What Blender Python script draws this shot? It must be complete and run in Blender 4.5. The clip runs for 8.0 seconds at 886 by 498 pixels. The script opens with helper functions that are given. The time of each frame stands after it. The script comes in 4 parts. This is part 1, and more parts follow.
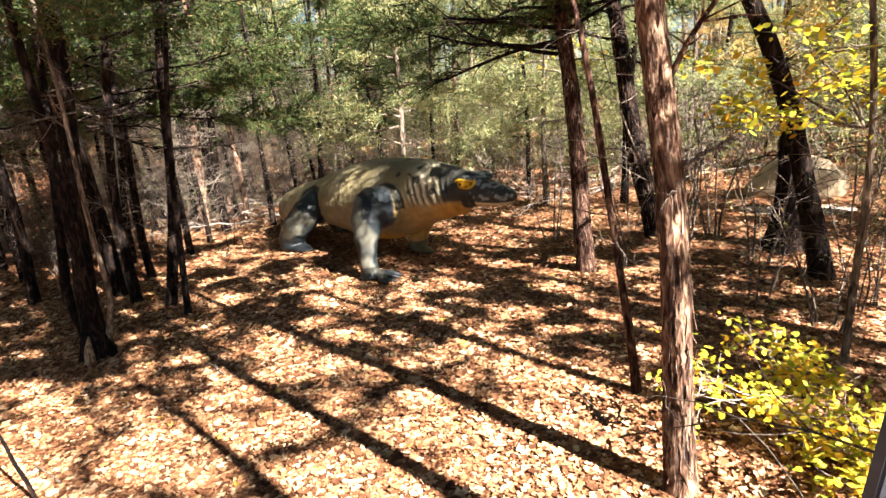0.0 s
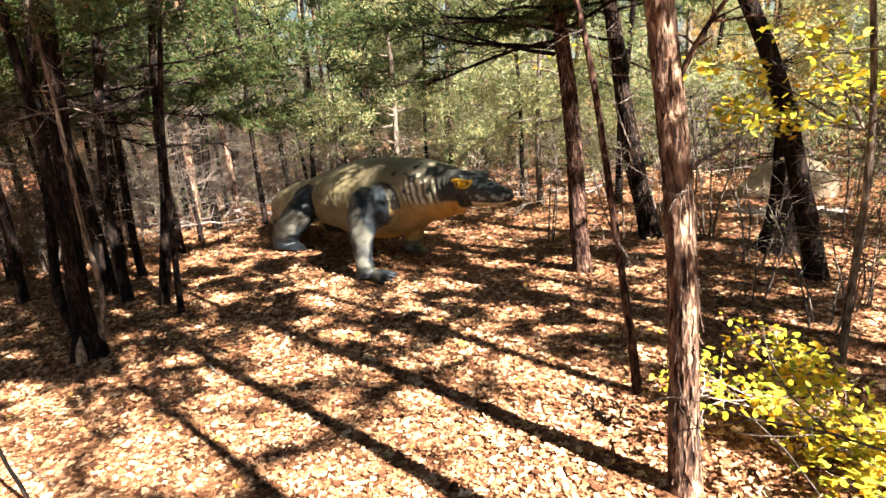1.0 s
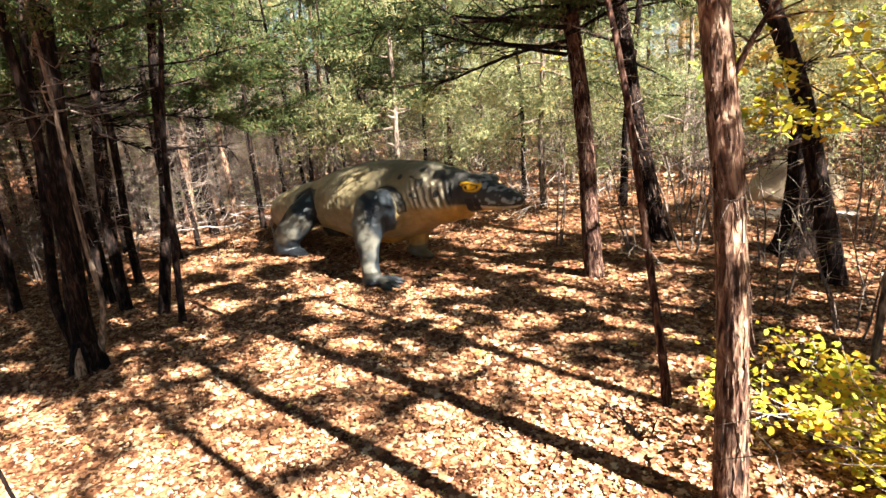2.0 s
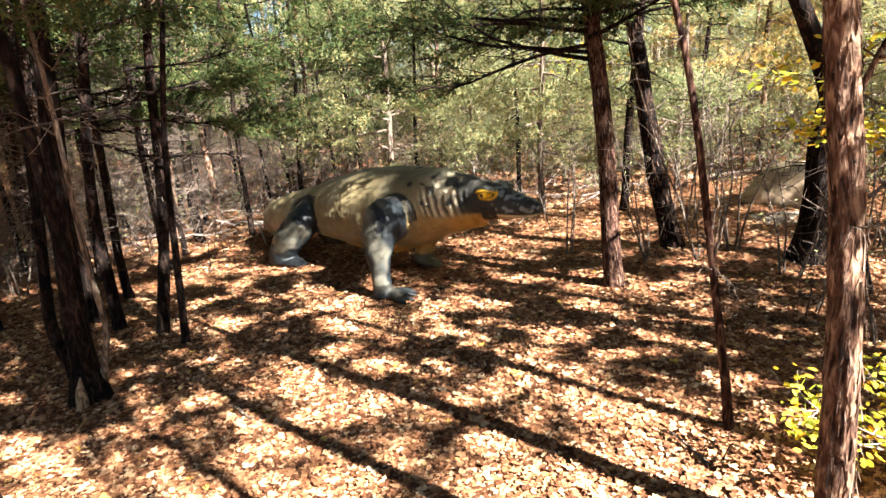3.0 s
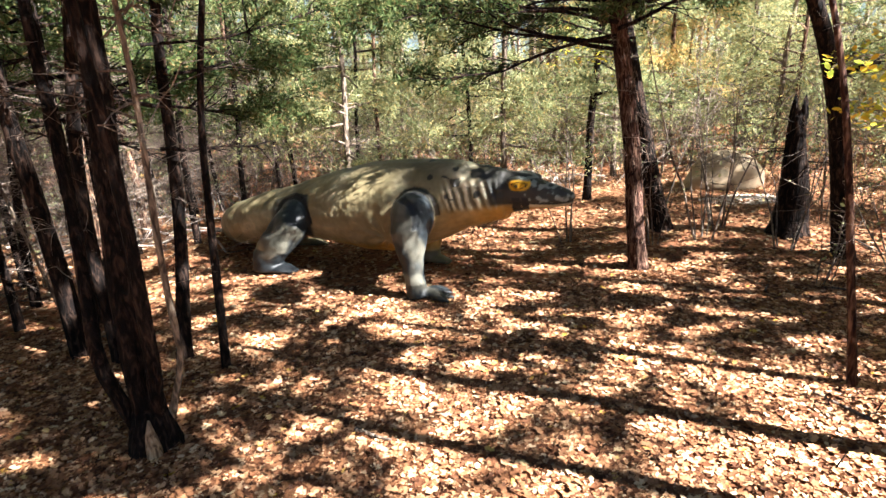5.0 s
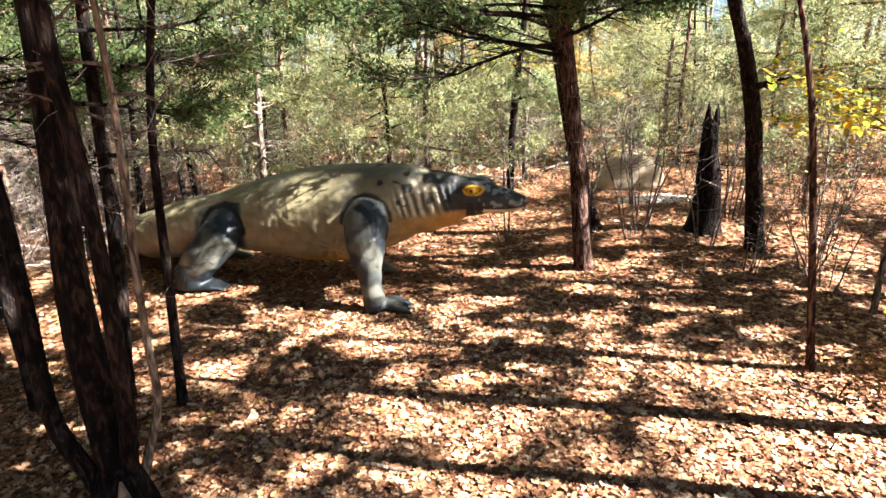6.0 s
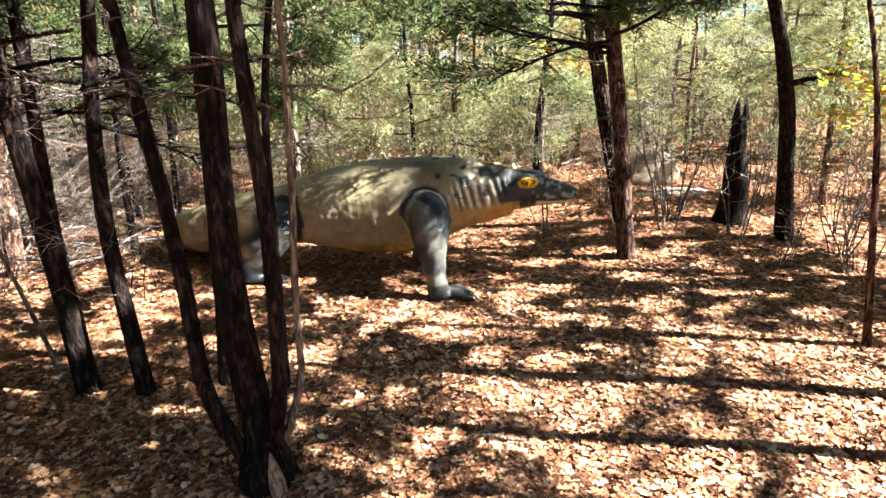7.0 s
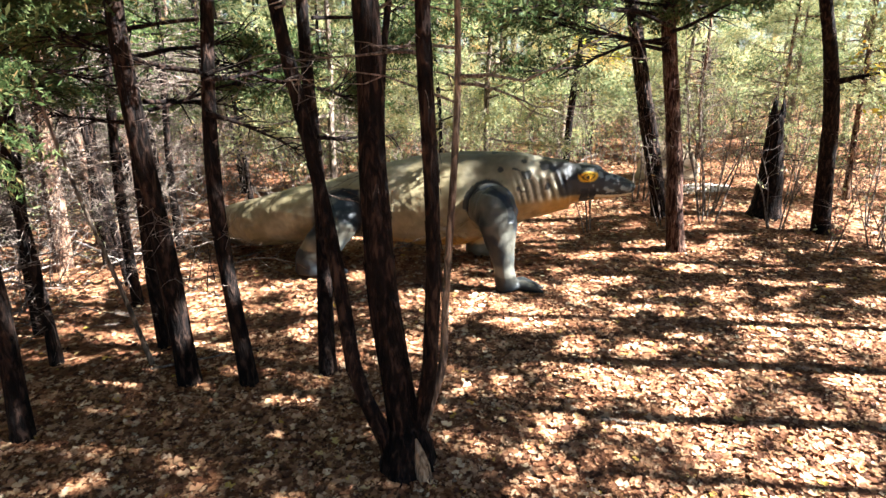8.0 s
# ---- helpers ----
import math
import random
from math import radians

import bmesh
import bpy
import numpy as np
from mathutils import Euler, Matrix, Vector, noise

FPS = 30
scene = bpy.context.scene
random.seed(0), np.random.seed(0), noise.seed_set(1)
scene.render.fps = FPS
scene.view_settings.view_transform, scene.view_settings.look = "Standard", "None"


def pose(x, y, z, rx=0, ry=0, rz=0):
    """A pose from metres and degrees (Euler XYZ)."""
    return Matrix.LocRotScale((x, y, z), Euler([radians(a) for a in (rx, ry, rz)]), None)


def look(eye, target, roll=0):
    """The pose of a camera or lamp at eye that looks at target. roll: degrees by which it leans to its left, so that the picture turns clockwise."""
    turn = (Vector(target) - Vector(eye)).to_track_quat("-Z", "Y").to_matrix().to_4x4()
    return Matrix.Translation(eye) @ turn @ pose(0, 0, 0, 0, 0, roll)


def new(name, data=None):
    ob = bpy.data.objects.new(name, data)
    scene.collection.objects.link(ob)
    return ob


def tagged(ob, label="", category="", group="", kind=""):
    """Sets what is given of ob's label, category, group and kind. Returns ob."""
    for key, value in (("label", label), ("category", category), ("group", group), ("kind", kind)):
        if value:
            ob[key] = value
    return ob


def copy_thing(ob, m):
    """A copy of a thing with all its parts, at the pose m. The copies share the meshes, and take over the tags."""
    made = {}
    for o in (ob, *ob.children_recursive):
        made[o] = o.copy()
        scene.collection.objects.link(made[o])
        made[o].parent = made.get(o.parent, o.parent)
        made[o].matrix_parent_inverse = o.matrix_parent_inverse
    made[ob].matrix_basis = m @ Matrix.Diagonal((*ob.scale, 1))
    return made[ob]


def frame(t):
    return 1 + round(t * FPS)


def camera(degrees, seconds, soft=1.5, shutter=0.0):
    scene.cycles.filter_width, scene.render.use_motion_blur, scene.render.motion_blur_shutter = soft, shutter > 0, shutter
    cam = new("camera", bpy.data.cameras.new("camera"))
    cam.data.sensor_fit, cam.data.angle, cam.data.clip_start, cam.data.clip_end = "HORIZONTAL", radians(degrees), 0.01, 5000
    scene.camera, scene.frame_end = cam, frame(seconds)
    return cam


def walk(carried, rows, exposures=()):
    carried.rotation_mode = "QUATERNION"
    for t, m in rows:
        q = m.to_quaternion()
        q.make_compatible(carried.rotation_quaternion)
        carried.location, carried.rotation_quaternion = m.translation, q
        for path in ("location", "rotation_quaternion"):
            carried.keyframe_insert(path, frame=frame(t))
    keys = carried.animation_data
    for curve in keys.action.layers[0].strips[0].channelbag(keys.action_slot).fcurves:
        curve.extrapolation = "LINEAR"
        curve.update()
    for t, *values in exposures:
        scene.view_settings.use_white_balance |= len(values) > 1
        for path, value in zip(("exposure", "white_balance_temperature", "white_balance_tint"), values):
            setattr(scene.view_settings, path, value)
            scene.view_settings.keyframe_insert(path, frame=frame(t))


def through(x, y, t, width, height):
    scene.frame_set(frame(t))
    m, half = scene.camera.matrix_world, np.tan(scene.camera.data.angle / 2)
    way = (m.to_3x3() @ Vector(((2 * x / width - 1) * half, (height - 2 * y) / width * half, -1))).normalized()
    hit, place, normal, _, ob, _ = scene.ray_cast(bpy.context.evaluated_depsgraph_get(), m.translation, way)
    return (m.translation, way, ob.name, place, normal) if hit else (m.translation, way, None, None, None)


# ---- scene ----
cam = camera(76.0, 8.0)
PATH = [
    (0, (1.368, -0.381, 1.893), (0.938, 1.499, 1.362), -4.8),
    (0.5, (1.343, -0.389, 1.88), (0.925, 1.494, 1.352), -4.6),
    (1, (1.29, -0.373, 1.893), (0.898, 1.514, 1.358), -4.3),
    (1.5, (1.203, -0.357, 1.893), (0.825, 1.535, 1.364), -4.3),
    (3, (0.578, -0.08, 1.996), (0.333, 1.828, 1.449), -4.0),
    (3.5, (0.155, -0.091, 2.069), (0.016, 1.823, 1.507), -3.8),
    (4, (-0.304, 0.0, 2.047), (-0.325, 1.917, 1.477), -3.4),
    (5.5, (-1.487, 0.316, 1.971), (-1.028, 2.174, 1.391), -2.5),
    (6, (-1.799, 0.532, 2.03), (-1.13, 2.322, 1.437), -1.4),
    (6.5, (-2.154, 0.56, 2.028), (-1.441, 2.331, 1.434), -1.3),
    (7, (-2.574, 0.611, 2.025), (-1.841, 2.373, 1.428), -1.3),
    (7.5, (-3.029, 0.76, 2.025), (-2.27, 2.508, 1.419), -0.9),
    (8, (-3.372, 0.891, 2.01), (-2.569, 2.62, 1.404), -0.7),
]
walk(cam, [(t, look(eye, target, roll)) for t, eye, target, roll in PATH], [(0.0, 3.25, 6100, 10), (3.5, 3.4, 5950, 10), (5.5, 3.52, 5650, 9), (8.0, 3.75, 5500, 8)])

# ---- light: low autumn sun from the right and behind, clear sky ----
SUN_FROM = Vector((0.85, -0.53, 0.0)).normalized()
SUN_UP = radians(40)
world = bpy.data.worlds.new("sky")
scene.world = world
world.use_nodes = True
wn, wl = world.node_tree.nodes, world.node_tree.links
sky = wn.new("ShaderNodeTexSky")
sky.sky_type, sky.sun_disc = "NISHITA", False
sky.sun_elevation, sky.sun_rotation = SUN_UP, math.atan2(SUN_FROM.x, SUN_FROM.y)
sky.air_density, sky.dust_density = 1.0, 0.4
wl.new(sky.outputs[0], wn["Background"].inputs[0])
wn["Background"].inputs[1].default_value = 0.0125
sun = new("sun", bpy.data.lights.new("sun", "SUN"))
sun.data.energy, sun.data.angle, sun.data.color = 5.0, radians(0.55), (1.0, 0.93, 0.82)
sun.matrix_world = look((SUN_FROM * math.cos(SUN_UP) + Vector((0, 0, math.sin(SUN_UP)))) * 40, (0, 0, 0))


# ---- materials ----
def material(name, rough=0.85, gloss=0.1):
    m = bpy.data.materials.new(name)
    m.use_nodes = True
    b = m.node_tree.nodes["Principled BSDF"]
    b.inputs["Roughness"].default_value = rough
    b.inputs["Specular IOR Level"].default_value = gloss
    return m, m.node_tree.nodes, m.node_tree.links, b


def ramp(n, stops, interpolation="LINEAR"):
    r = n.new("ShaderNodeValToRGB")
    r.color_ramp.interpolation = interpolation
    e = r.color_ramp.elements
    while len(e) < len(stops):
        e.new(0.5)
    for i, (p, c) in enumerate(stops):
        e[i].position, e[i].color = p, (*c, 1)
    return r


def tex_noise(n, l, scale, detail=4.0, stretch=None, coord="Object"):
    t = n.new("ShaderNodeTexNoise")
    t.inputs["Scale"].default_value, t.inputs["Detail"].default_value = scale, detail
    c = n.new("ShaderNodeTexCoord")
    if stretch:
        mp = n.new("ShaderNodeMapping")
        mp.inputs["Scale"].default_value = stretch
        l.new(c.outputs[coord], mp.inputs[0])
        l.new(mp.outputs[0], t.inputs[0])
    else:
        l.new(c.outputs[coord], t.inputs[0])
    return t


def bump(n, l, b, height, strength=0.5, distance=0.01):
    k = n.new("ShaderNodeBump")
    k.inputs["Strength"].default_value, k.inputs["Distance"].default_value = strength, distance
    l.new(height, k.inputs["Height"])
    l.new(k.outputs[0], b.inputs["Normal"])


def mixed(n, l, kind, fac, a, c):
    x = n.new("ShaderNodeMix")
    x.data_type, x.blend_type = "RGBA", kind
    if isinstance(fac, float):
        x.inputs[0].default_value = fac
    else:
        l.new(fac, x.inputs[0])
    for sock, v in ((x.inputs[6], a), (x.inputs[7], c)):
        if isinstance(v, tuple):
            sock.default_value = (*v, 1)
        else:
            l.new(v, sock)
    return x.outputs[2]


def bark_material(name, dark, mid, pale, strip=36.0):
    m, n, l, b = material(name, 0.9)
    fine = tex_noise(n, l, 1.0, 8.0, (strip, strip, 10.0))
    fine.inputs["Distortion"].default_value = 0.7
    big = tex_noise(n, l, 3.0, 3.0)
    r = ramp(n, [(0.36, dark), (0.5, mid), (0.66, pale)])
    l.new(fine.outputs[0], r.inputs[0])
    r2 = ramp(n, [(0.35, (0.55, 0.5, 0.48)), (0.7, (1.1, 1.02, 0.96))])
    l.new(big.outputs[0], r2.inputs[0])
    l.new(mixed(n, l, "MULTIPLY", 1.0, r.outputs[0], r2.outputs[0]), b.inputs["Base Color"])
    bump(n, l, b, fine.outputs[0], 1.0, 0.03)
    return m


BARK = bark_material("cedar_bark", (0.022, 0.013, 0.01), (0.13, 0.072, 0.048), (0.4, 0.29, 0.2))
# near-black copy of the cedar bark, the grove's shade put into its colour
BARK_SHADED = bark_material("shaded_bark", (0.003, 0.0023, 0.002), (0.0095, 0.0062, 0.005), (0.048, 0.03, 0.022))
BARK_RED = bark_material("red_brown_bark", (0.012, 0.006, 0.005), (0.055, 0.027, 0.019), (0.2, 0.125, 0.09))
BARK_GREY = bark_material("grey_bark", (0.06, 0.05, 0.042), (0.16, 0.13, 0.1), (0.34, 0.28, 0.22), 40.0)
BARK_SHRED = bark_material("bark_shred", (0.05, 0.031, 0.023), (0.14, 0.088, 0.063), (0.3, 0.22, 0.165), 50.0)
TWIG = bark_material("dead_twig", (0.07, 0.055, 0.045), (0.17, 0.14, 0.115), (0.34, 0.29, 0.25), 60.0)
SPLIT_WOOD = bark_material("split_wood", (0.12, 0.075, 0.045), (0.34, 0.23, 0.14), (0.5, 0.36, 0.24), 50.0)
PALE_TWIG = bark_material("pale_twig", (0.2, 0.17, 0.15), (0.42, 0.37, 0.33), (0.62, 0.57, 0.52), 60.0)


def leaf_material(name, stops, through, rough=0.6):
    """A thin leaf: each one its own tint, part of the light goes through."""
    m, n, l, b = material(name, rough)
    g = n.new("ShaderNodeNewGeometry")
    r = ramp(n, stops)
    l.new(g.outputs["Random Per Island"], r.inputs[0])
    o = n.new("ShaderNodeObjectInfo")
    tone = ramp(n, [(0.0, (0.75, 0.8, 0.7)), (1.0, (1.2, 1.12, 1.0))])
    l.new(o.outputs["Random"], tone.inputs[0])
    col = mixed(n, l, "MULTIPLY", 1.0, r.outputs[0], tone.outputs[0])
    l.new(col, b.inputs["Base Color"])
    tr = n.new("ShaderNodeBsdfTranslucent")
    l.new(col, tr.inputs[0])
    mx = n.new("ShaderNodeMixShader")
    mx.inputs[0].default_value = through
    l.new(b.outputs[0], mx.inputs[1])
    l.new(tr.outputs[0], mx.inputs[2])
    l.new(mx.outputs[0], n["Material Output"].inputs[0])
    return m


CEDAR_GREEN = leaf_material("cedar_foliage", [(0.0, (0.025, 0.042, 0.015)), (0.5, (0.062, 0.092, 0.032)), (0.85, (0.12, 0.14, 0.055)), (1.0, (0.19, 0.125, 0.055))], 0.5)
# pale foliage copy: the back woods' sunlit, hazy look put into its colour
SUNLIT_GREEN = leaf_material("sunlit_foliage", [(0.0, (0.11, 0.13, 0.06)), (0.5, (0.26, 0.285, 0.145)), (0.82, (0.4, 0.405, 0.23)), (1.0, (0.52, 0.37, 0.14))], 0.5)
YELLOW_LEAF = leaf_material("yellow_leaf", [(0.0, (0.26, 0.34, 0.04)), (0.35, (0.58, 0.54, 0.06)), (0.75, (0.76, 0.55, 0.05)), (1.0, (0.75, 0.37, 0.03))], 0.45, 0.5)
LITTER = leaf_material("fallen_leaf", [(0.0, (0.06, 0.024, 0.014)), (0.3, (0.18, 0.074, 0.038)), (0.62, (0.38, 0.18, 0.096)), (0.88, (0.61, 0.355, 0.215)), (0.985, (0.74, 0.54, 0.38)), (1.0, (0.62, 0.38, 0.05))], 0.12, 0.65)

AUTUMN = leaf_material("autumn_foliage", [(0.0, (0.22, 0.22, 0.08)), (0.4, (0.42, 0.34, 0.13)), (0.8, (0.52, 0.32, 0.12)), (1.0, (0.5, 0.22, 0.08))], 0.5)

GROUND, gn, gl, gb = material("leaf_mould", 0.95)
g1 = tex_noise(gn, gl, 22.0, 6.0)
g2 = tex_noise(gn, gl, 1.1, 3.0)
gv = gn.new("ShaderNodeTexVoronoi")
gv.inputs["Scale"].default_value = 16.0
gl.new(gn.new("ShaderNodeTexCoord").outputs["Object"], gv.inputs[0])
gr = ramp(gn, [(0.25, (0.14, 0.062, 0.036)), (0.5, (0.28, 0.13, 0.07)), (0.75, (0.45, 0.24, 0.135))])
gl.new(g1.outputs[0], gr.inputs[0])
gr2 = ramp(gn, [(0.3, (0.6, 0.55, 0.5)), (0.7, (1.15, 1.05, 0.95))])
gl.new(g2.outputs[0], gr2.inputs[0])
gl.new(mixed(gn, gl, "MULTIPLY", 1.0, gr.outputs[0], gr2.outputs[0]), gb.inputs["Base Color"])
bump(gn, gl, gb, gv.outputs[0], 0.7, 0.03)

GRAVEL, vn, vl, vb = material("grey_gravel", 0.9)
vv = vn.new("ShaderNodeTexVoronoi")
vv.inputs["Scale"].default_value = 70.0
vl.new(vn.new("ShaderNodeTexCoord").outputs["Object"], vv.inputs[0])
vr = ramp(vn, [(0.0, (0.06, 0.06, 0.065)), (0.5, (0.15, 0.145, 0.145)), (1.0, (0.28, 0.27, 0.265))])
vl.new(vv.outputs["Color"], vr.inputs[0])
vl.new(vr.outputs[0], vb.inputs["Base Color"])
bump(vn, vl, vb, vv.outputs["Distance"], 1.0, 0.01)


def plain(name, color, rough=0.6, grain=0.12, scale=30.0):
    m, n, l, b = material(name, rough)
    t = tex_noise(n, l, scale, 4.0)
    r = ramp(n, [(0.3, tuple(c * (1 - grain) for c in color)), (0.7, tuple(min(1, c * (1 + grain)) for c in color))])
    l.new(t.outputs[0], r.inputs[0])
    l.new(r.outputs[0], b.inputs["Base Color"])
    bump(n, l, b, t.outputs[0], 0.2, 0.004)
    return m


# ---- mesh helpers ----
# lit spots to get: middle on the ground, half widths; shading leaves get cut
LIT_SPOTS = [(-0.67, 3.06, 0.22, 0.17), (-0.93, 2.66, 0.26, 0.16), (-0.85, 2.1, 0.5, 0.36), (0.3, 1.9, 0.5, 0.3), (0.75, 2.45, 0.45, 0.2), (1.2, 2.1, 0.45, 0.25), (-2.6, 2.7, 0.22, 0.15), (-2.08, 4.57, 0.2, 0.16), (0.42, 2.78, 0.2, 0.12), (-0.3, 2.35, 0.25, 0.2), (1.62, 4.23, 0.25, 0.14), (-1.63, 3.2, 0.16, 0.12), (-0.31, 3.24, 0.16, 0.1), (-1.3, 5.0, 0.2, 0.13), (-4.3, 7.0, 0.4, 0.3), (0.2, 4.9, 0.4, 0.12), (0.9, 5.6, 0.5, 0.15), (-0.75, 5.3, 0.14, 0.14), (-1.0, 1.3, 0.7, 0.4), (-2.3, 1.6, 0.5, 0.3)]


def cover(x, y):
    """How many leaves stay, by where their shadow lands: shade held on statue and grove, the clearing's middle lit
    more.
    """
    for a, b, wide, deep, k in ((-2.0, 6.8, 1.0, 0.6, 0.55), (-3.4, 3.1, 1.1, 1.2, 0.42), (1.2, 4.3, 2.4, 0.9, 0.1)):
        if ((x - a) / wide) ** 2 + ((y - b) / deep) ** 2 < 1:
            return k
    return 0.3


def lit_spot_filter(leaves, at):
    """Leaves left once those that would shade the lit spots are cut; leaves: (n, 4, 3) in the tree's own place, at: the
    tree's foot.
    """
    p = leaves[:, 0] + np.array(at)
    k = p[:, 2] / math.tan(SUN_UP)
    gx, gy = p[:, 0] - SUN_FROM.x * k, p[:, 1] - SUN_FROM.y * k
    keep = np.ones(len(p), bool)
    for x, y, a, b in LIT_SPOTS:
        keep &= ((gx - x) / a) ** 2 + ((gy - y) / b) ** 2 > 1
    # holes cut by where each leaf's shadow lands, to make sun flecks
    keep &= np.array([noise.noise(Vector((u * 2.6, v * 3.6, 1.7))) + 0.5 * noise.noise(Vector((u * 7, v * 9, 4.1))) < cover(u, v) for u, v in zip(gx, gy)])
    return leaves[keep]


def smooth(a, b, x):
    t = min(1.0, max(0.0, (x - a) / (b - a)))
    return t * t * (3 - 2 * t)


def height(x, y):
    """The lie of the ground."""
    z = 0.13 * smooth(0.4, 3.2, x) * smooth(4.2, 5.8, y) - 0.06 * smooth(-2.2, -4.5, x) * smooth(4.5, 6.0, y)
    far = max(0.0, math.hypot(x, y - 3) - 6)
    z += 0.022 * noise.noise(Vector((x * 0.9, y * 0.9, 0.3))) + min(0.5, far * 0.03) * noise.noise(Vector((x * 0.12, y * 0.12, 7.7)))
    return z


class Shape:
    """Collects vertices and faces, and makes one mesh of them."""

    def __init__(self):
        self.v, self.f, self.n = [], [], 0

    def add(self, verts, faces):
        self.v.append(np.asarray(verts, float))
        self.f += [[i + self.n for i in q] for q in faces]
        self.n += len(verts)

    def tube(self, pts, radii, sides=5, rough=0.0, seed=0.0):
        pts = [Vector(p) for p in pts]
        rings = []
        side = Vector((1, 0, 0))
        for i, p in enumerate(pts):
            d = (pts[min(i + 1, len(pts) - 1)] - pts[max(i - 1, 0)]).normalized()
            side = (side - d * side.dot(d))
            side = side.normalized() if side.length > 1e-4 else d.orthogonal().normalized()
            up_ = d.cross(side)
            for k in range(sides):
                a = 2 * math.pi * k / sides
                r = radii[i]
                if rough:
                    r *= 1 + rough * (noise.noise(Vector((math.cos(a) * 1.6, math.sin(a) * 1.6, p.z * 1.3 + seed))) + 0.7 * noise.noise(Vector((math.cos(a) * 5, math.sin(a) * 5, p.z * 2.2 + seed))))
                rings.append(p + (side * math.cos(a) + up_ * math.sin(a)) * r)
        faces = []
        for i in range(len(pts) - 1):
            for k in range(sides):
                a, b = i * sides + k, i * sides + (k + 1) % sides
                faces.append((a, b, b + sides, a + sides))
        faces.append(tuple(range((len(pts) - 1) * sides, len(pts) * sides)))
        self.add(rings, faces)

    def mesh(self, name, mat, soft=True):
        me = bpy.data.meshes.new(name)
        me.from_pydata(np.concatenate(self.v).tolist(), [], self.f)
        if soft:
            me.polygons.foreach_set("use_smooth", [True] * len(me.polygons))
        me.materials.append(mat)
        return me


def quads_mesh(name, verts, mat, count=4):
    """A mesh of loose faces, count corners each."""
    verts = np.asarray(verts, np.float32).reshape(-1, 3)
    nf = len(verts) // count
    me = bpy.data.meshes.new(name)
    me.vertices.add(len(verts))
    me.vertices.foreach_set("co", verts.ravel())
    me.loops.add(len(verts))
    me.loops.foreach_set("vertex_index", np.arange(len(verts), dtype=np.int32))
    me.polygons.add(nf)
    me.polygons.foreach_set("loop_start", np.arange(0, nf * count, count, dtype=np.int32))
    me.update(calc_edges=True)
    me.materials.append(mat)
    return me


def part(name, data, parent, label=""):
    ob = new(name, data)
    ob.parent = parent
    if label:
        ob["label"] = label
    return ob


def from_bm(name, bm, mat, soft=False):
    me = bpy.data.meshes.new(name)
    bm.to_mesh(me)
    bm.free()
    if soft:
        me.polygons.foreach_set("use_smooth", [True] * len(me.polygons))
    me.materials.append(mat)
    return me


def sprigs(rng, at, way, per, reach, size, width, fan=0.9):
    """Diamond-shaped leaflets along many twigs: at and way are (n, 3), the twigs' starts and directions."""
    n = len(at)
    at, way = np.repeat(at, per, 0), np.repeat(way, per, 0)
    s = rng.uniform(0.0, 1.0, (n * per, 1))
    base = at + way * reach * s + rng.normal(0, 0.12 * reach, (n * per, 3)) * (0.3 + s)
    d = way + rng.normal(0, fan, (n * per, 3))
    d /= np.linalg.norm(d, axis=1, keepdims=True) + 1e-6
    w = np.cross(d, rng.normal(0, 1, (n * per, 3)))
    w /= np.linalg.norm(w, axis=1, keepdims=True) + 1e-6
    L = size * rng.uniform(0.6, 1.4, (n * per, 1))
    W = width * rng.uniform(0.6, 1.4, (n * per, 1))
    return np.stack([base, base + d * L * 0.5 + w * W, base + d * L, base + d * L * 0.5 - w * W], 1)


# ---- ground ----
def ground_sheet():
    def axis(lo, hi, step, far):
        a = list(np.arange(lo, hi, step))
        d = step
        while a[-1] < far:
            d *= 1.35
            a.append(a[-1] + d)
        d = step
        while a[0] > -far:
            d *= 1.35
            a.insert(0, a[0] - d)
        return a

    xs, ys = axis(-9, 9, 0.14, 900), axis(-2, 14, 0.14, 900)
    me = bpy.data.meshes.new("ground")
    me.from_pydata([(x, y, height(x, y)) for y in ys for x in xs], [], [(j * len(xs) + i, j * len(xs) + i + 1, (j + 1) * len(xs) + i + 1, (j + 1) * len(xs) + i) for j in range(len(ys) - 1) for i in range(len(xs) - 1)])
    me.polygons.foreach_set("use_smooth", [True] * len(me.polygons))
    me.materials.append(GROUND)
    return tagged(new("ground", me), "brown leaf-covered forest floor", "ground", kind="structure")


ground_sheet()


def trail_y(x):
    """The middle of the gravel trail."""
    return 0.25 - 0.28 * (x + 1.4) + 0.05 * math.sin(x * 1.3)


def trail():
    bm = bmesh.new()
    rows = []
    for i in range(90):
        x = -9 + i * 0.2
        w = 1.05 + 0.1 * math.sin(x * 2.1)
        rows.append([bm.verts.new((x, trail_y(x) + s * w, height(x, trail_y(x) + s * w) + (0.012 if abs(s) < 1 else -0.012))) for s in (-1, -0.85, -0.4, 0, 0.4, 0.85, 1)])
    for a, b in zip(rows, rows[1:]):
        for k in range(6):
            bm.faces.new((a[k], b[k], b[k + 1], a[k + 1]))
    return tagged(new("trail", from_bm("trail", bm, GRAVEL, True)), "grey gravel walking trail strewn with leaves", "path", kind="structure")


trail()


